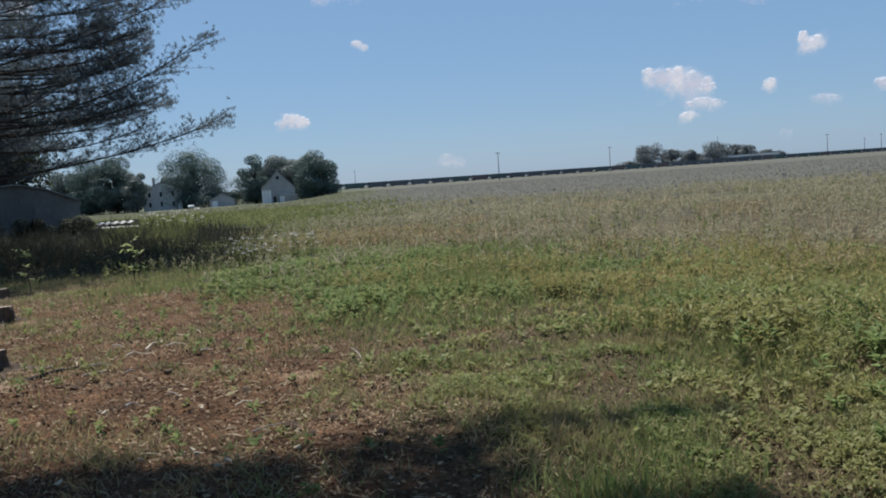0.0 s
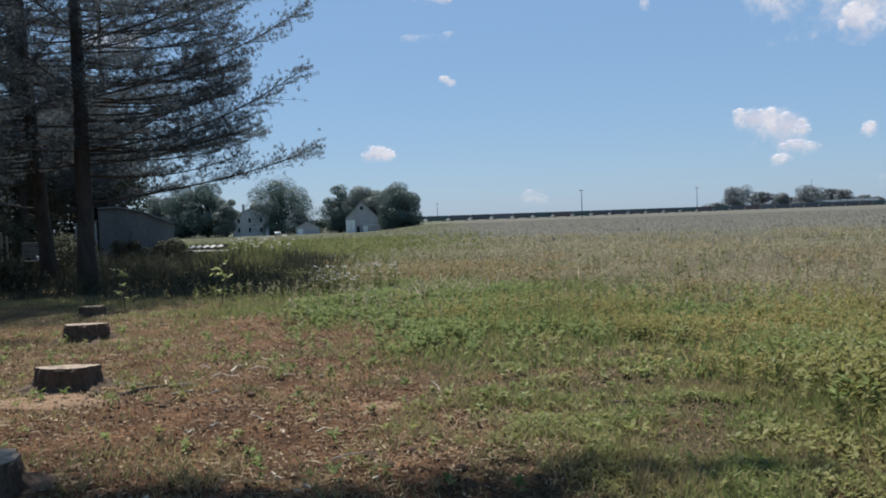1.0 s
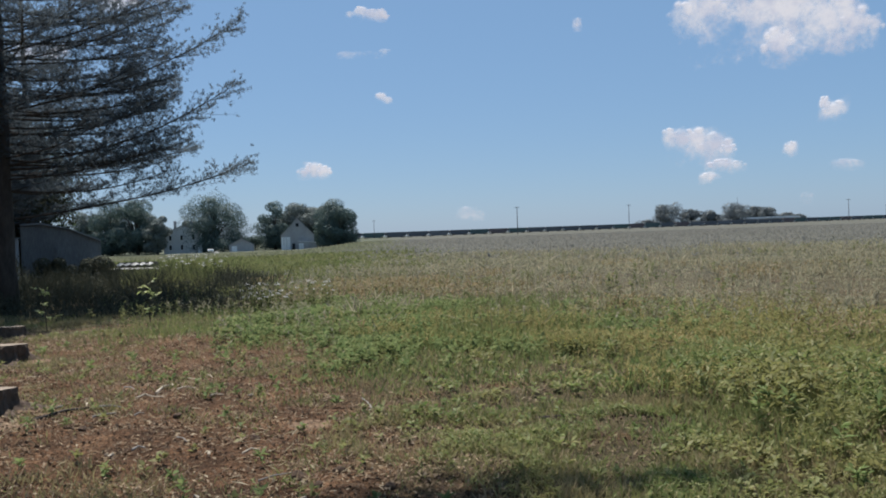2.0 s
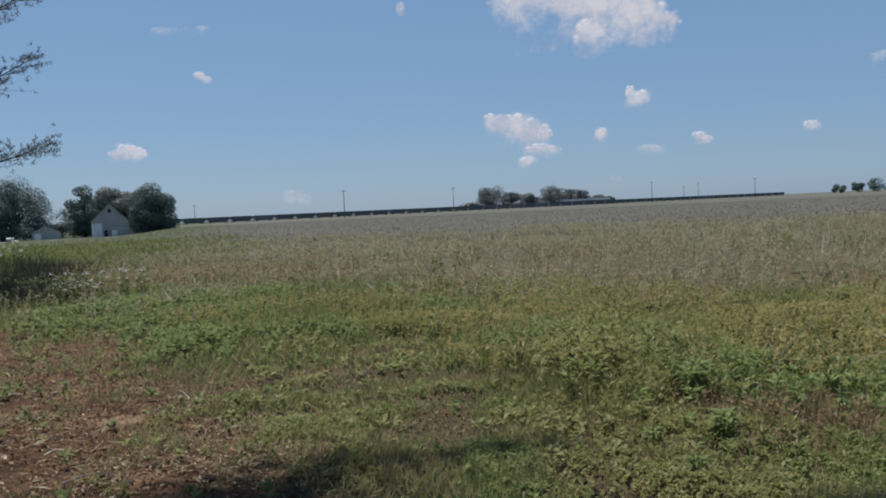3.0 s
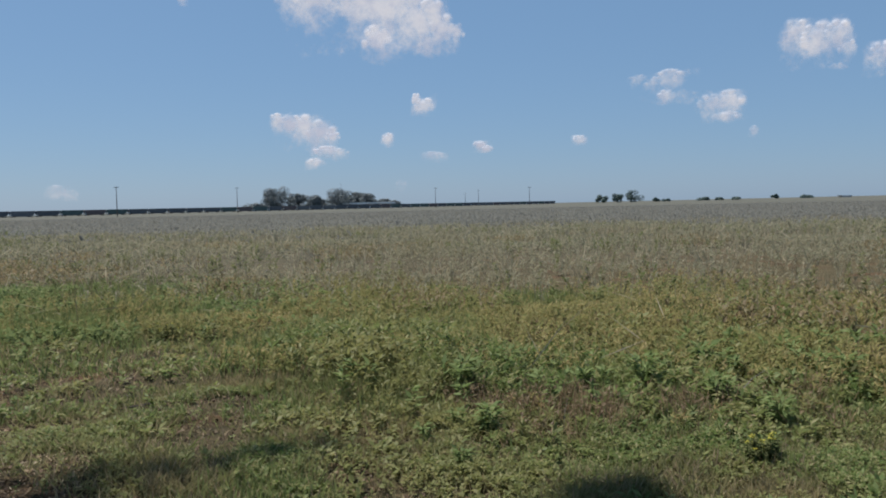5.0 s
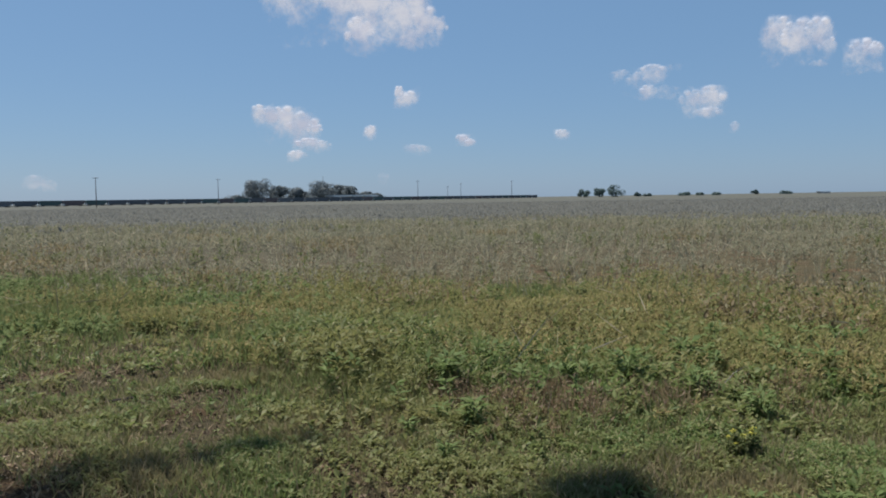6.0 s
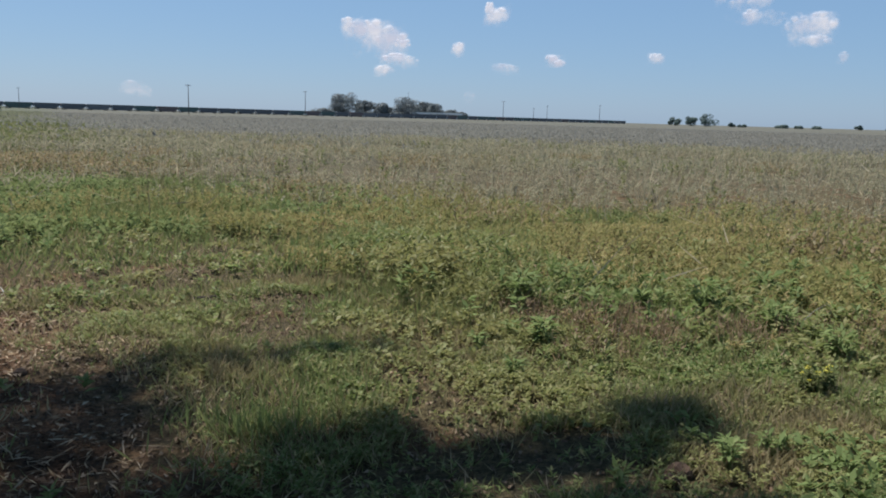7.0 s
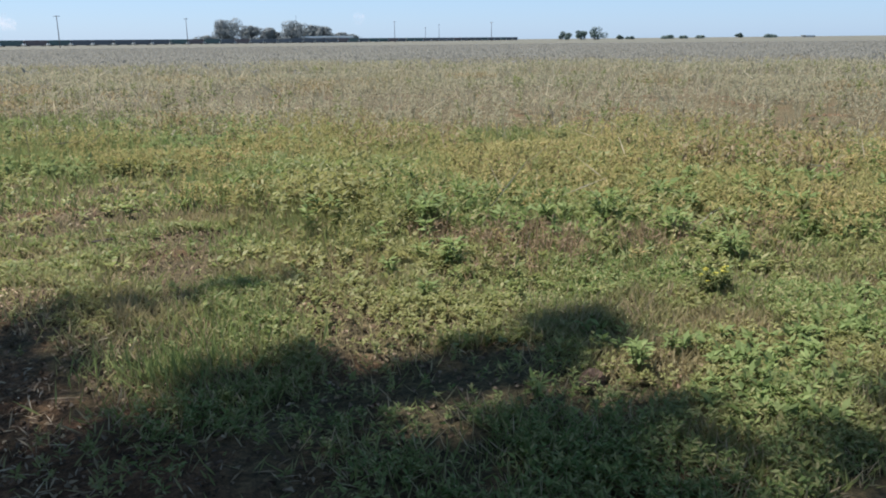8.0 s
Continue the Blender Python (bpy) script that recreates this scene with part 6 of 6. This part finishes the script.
# ---- fair-weather clouds ----
def cloud(lumps, seed, label="small white fair-weather cloud"):
    """A bulging sheet of vapour far out in the sky: bearing, height, half width, half height (degrees) and thickness of each lump.
    Tops are crisp, undersides thin out."""
    r = np.random.default_rng(seed)
    R = 3200.0
    L_ = np.array(lumps, float)
    az, el = float(np.average(L_[:, 0], weights=L_[:, 2])), float(np.average(L_[:, 1], weights=L_[:, 2]))
    a, e = radians(az), radians(el)
    mid = Vector((math.sin(a) * math.cos(e), math.cos(a) * math.cos(e), math.sin(e))) * R
    k = R * radians(1.0)
    cx_, cz_ = (L_[:, 0] - az) * math.cos(e), L_[:, 1] - el
    # small lumps along the rim of the large ones
    more = []
    for x0, z0, rx, rz, th in zip(cx_, cz_, L_[:, 2], L_[:, 3], L_[:, 4]):
        more.append((x0, z0, rx, rz, th))
        for _ in range(7):
            t = r.uniform(-0.4, 3.5)
            f = r.uniform(0.25, 0.42)
            more.append((x0 + 0.72 * rx * math.cos(t), z0 + 0.72 * rz * math.sin(t), rx * f, rz * f * 1.1, th * r.uniform(0.8, 1.05)))
    lo_x, hi_x = min(m[0] - 1.7 * m[2] for m in more), max(m[0] + 1.7 * m[2] for m in more)
    lo_z, hi_z = min(m[1] - 2.2 * m[3] for m in more), max(m[1] + 1.6 * m[3] for m in more)
    nx = int(min(150, max(44, 26 * (hi_x - lo_x))))
    nz = int(min(90, max(36, 26 * (hi_z - lo_z))))
    u, w = np.meshgrid(np.linspace(lo_x, hi_x, nx), np.linspace(lo_z, hi_z, nz), indexing="ij")
    thick = np.zeros_like(u)
    for x0, z0, rx, rz, th in more:
        dz = (w - z0) / rz
        d2 = ((u - x0) / rx) ** 2 + np.where(dz > 0, dz, dz * 0.72) ** 2
        thick = np.maximum(thick, th * np.where(dz > 0, np.exp(-d2 ** 1.25), np.exp(-d2 ** 0.95)) + 0.06 * thick)
    rim = smoothstep(np.minimum(u - lo_x, hi_x - u), 0, 0.18 * (hi_x - lo_x)) * smoothstep(np.minimum(w - lo_z, hi_z - w), 0, 0.16 * (hi_z - lo_z))
    thick = np.minimum(thick, 1.1) - 0.6 * (1 - rim)
    side, back = np.array((math.cos(a), -math.sin(a), 0)), np.array((math.sin(a), math.cos(a), 0))
    co = u[..., None] * k * side + w[..., None] * k * np.array((0, 0, 1.0)) - (np.maximum(thick, 0) * k * 0.5)[..., None] * back
    idx = np.arange(nx * nz).reshape(nx, nz)
    faces = np.stack((idx[:-1, :-1], idx[1:, :-1], idx[1:, 1:], idx[:-1, 1:]), -1).reshape(-1, 4)
    me = bpy.data.meshes.new("cloud")
    me.from_pydata(co.reshape(-1, 3).tolist(), [], faces.tolist())
    me.polygons.foreach_set("use_smooth", [True] * len(me.polygons))
    me.attributes.new("thickness", "FLOAT", "POINT").data.foreach_set("value", thick.ravel())
    me.materials.append(M_CLOUD)
    ob = new("cloud", me)
    ob.location = mid
    ob.visible_shadow = False
    return tagged(ob, label, "cloud", "clouds")


# the great cloud over the grove and the puff below it
cloud(((13.08, 13.75, 1.04, 0.86, 1), (14.7, 14.1, 1.54, 1.27, 1), (16.81, 14.4, 1.83, 1.51, 1), (18.32, 13.6, 1.97, 1.42, 1), (20.17, 13.6, 1.93, 1.81, 1), (21.78, 12.39, 1.74, 1.4, 1), (22.78, 13.08, 0.94, 0.9, 1), (23.68, 11.8, 1.24, 1.06, 1), (24.47, 11.69, 0.69, 0.78, 1), (22.69, 10.93, 1.72, 0.67, 0.6)), 500, "large white fair-weather cloud with grey base")
cloud(((18.99, 11.3, 1.07, 0.94, 1), (19.72, 10.65, 1.31, 0.48, 0.6)), 501)
# the slanting cloud and its fragments
cloud(((12.12, 6.07, 0.59, 0.41, 1), (12.9, 5.84, 0.94, 0.66, 1), (13.99, 5.53, 1.26, 0.82, 1), (14.93, 5.22, 1.11, 0.76, 1), (15.79, 4.87, 0.64, 0.41, 1)), 502, "white fair-weather cloud with a slanting top")
cloud(((15.37, 3.87, 0.99, 0.38, 0.9), (16.4, 3.8, 0.58, 0.29, 0.85)), 503)
cloud(((14.71, 3.15, 0.71, 0.29, 0.7),), 504)
cloud(((21.64, 7.3, 0.32, 0.45, 0.95), (22.21, 6.9, 0.77, 0.48, 0.95)), 505)
cloud(((19.57, 4.72, 0.42, 0.38, 0.85),), 506)
cloud(((22.71, 3.48, 0.85, 0.29, 0.55),), 507, "thin pale wisp of cloud")
cloud(((25.91, 4.15, 0.46, 0.26, 0.9), (26.48, 3.87, 0.41, 0.2, 0.85)), 508)
cloud(((32.8, 4.3, 0.5, 0.27, 0.8),), 509)
# over the open field
cloud(((36.81, 8.15, 0.8, 0.28, 0.55), (37.79, 7.84, 0.7, 0.39, 0.7), (38.77, 8.09, 1.01, 0.56, 0.8), (38.59, 6.92, 0.61, 0.44, 0.7), (39.73, 6.86, 1.04, 0.42, 0.45)), 510, "ragged thin fair-weather cloud")
cloud(((41.47, 6.2, 1.02, 0.7, 0.72), (42.49, 6.43, 1.09, 0.66, 0.85), (42.24, 5.42, 1.01, 0.35, 0.7)), 511)
cloud(((44.05, 4.43, 0.33, 0.28, 0.65),), 512)
cloud(((46.59, 10.26, 1.02, 0.91, 0.85), (47.87, 9.82, 1.24, 1.02, 0.9), (48.96, 10.04, 0.88, 0.78, 0.95), (49.43, 9.1, 0.61, 0.65, 0.65), (48.98, 7.96, 0.61, 0.26, 0.45)), 513)
cloud(((51.41, 8.52, 0.88, 0.77, 0.85), (52.0, 8.55, 0.58, 0.54, 0.85), (51.12, 7.69, 0.74, 0.29, 0.45)), 514)
# towards the farm
cloud(((-8.63, 15.24, 0.4, 0.29, 0.95), (-7.81, 14.99, 0.87, 0.31, 0.95), (-7.22, 15.04, 0.4, 0.31, 0.95), (-6.89, 14.82, 0.3, 0.15, 0.9), (-9.34, 15.06, 0.43, 0.17, 0.45)), 515, "flat white fair-weather cloud")
cloud(((-9.86, 12.45, 0.56, 0.2, 0.36), (-8.45, 12.43, 1.01, 0.18, 0.34), (-7.03, 12.59, 0.44, 0.18, 0.55)), 516, "thin streak of cloud")
cloud(((-7.52, 9.59, 0.36, 0.27, 0.8), (-7.06, 9.37, 0.36, 0.18, 0.75)), 517)
cloud(((-12.95, 4.57, 0.56, 0.29, 0.95), (-12.26, 4.86, 0.6, 0.4, 0.95), (-11.55, 4.61, 0.57, 0.36, 0.95)), 518)
cloud(((-1.84, 1.47, 0.63, 0.36, 0.5), (-1.05, 1.26, 0.53, 0.28, 0.45)), 519, "faint low cloud over the railway")
cloud(((20.43, 1.54, 0.35, 0.31, 0.5),), 520, "faint low cloud over the railway")
cloud(((6.26, 13.8, 0.26, 0.33, 0.5),), 521, "faint scrap of cloud")
cloud(((-24.46, 15.37, 1.28, 0.4, 0.9), (-21.78, 15.8, 0.72, 0.41, 0.6)), 522, "white cloud behind the pines")
cloud(((-29.8, 12.0, 1.3, 0.5, 0.8), (-28.6, 12.2, 1.1, 0.6, 0.8)), 523, "white cloud behind the pines")
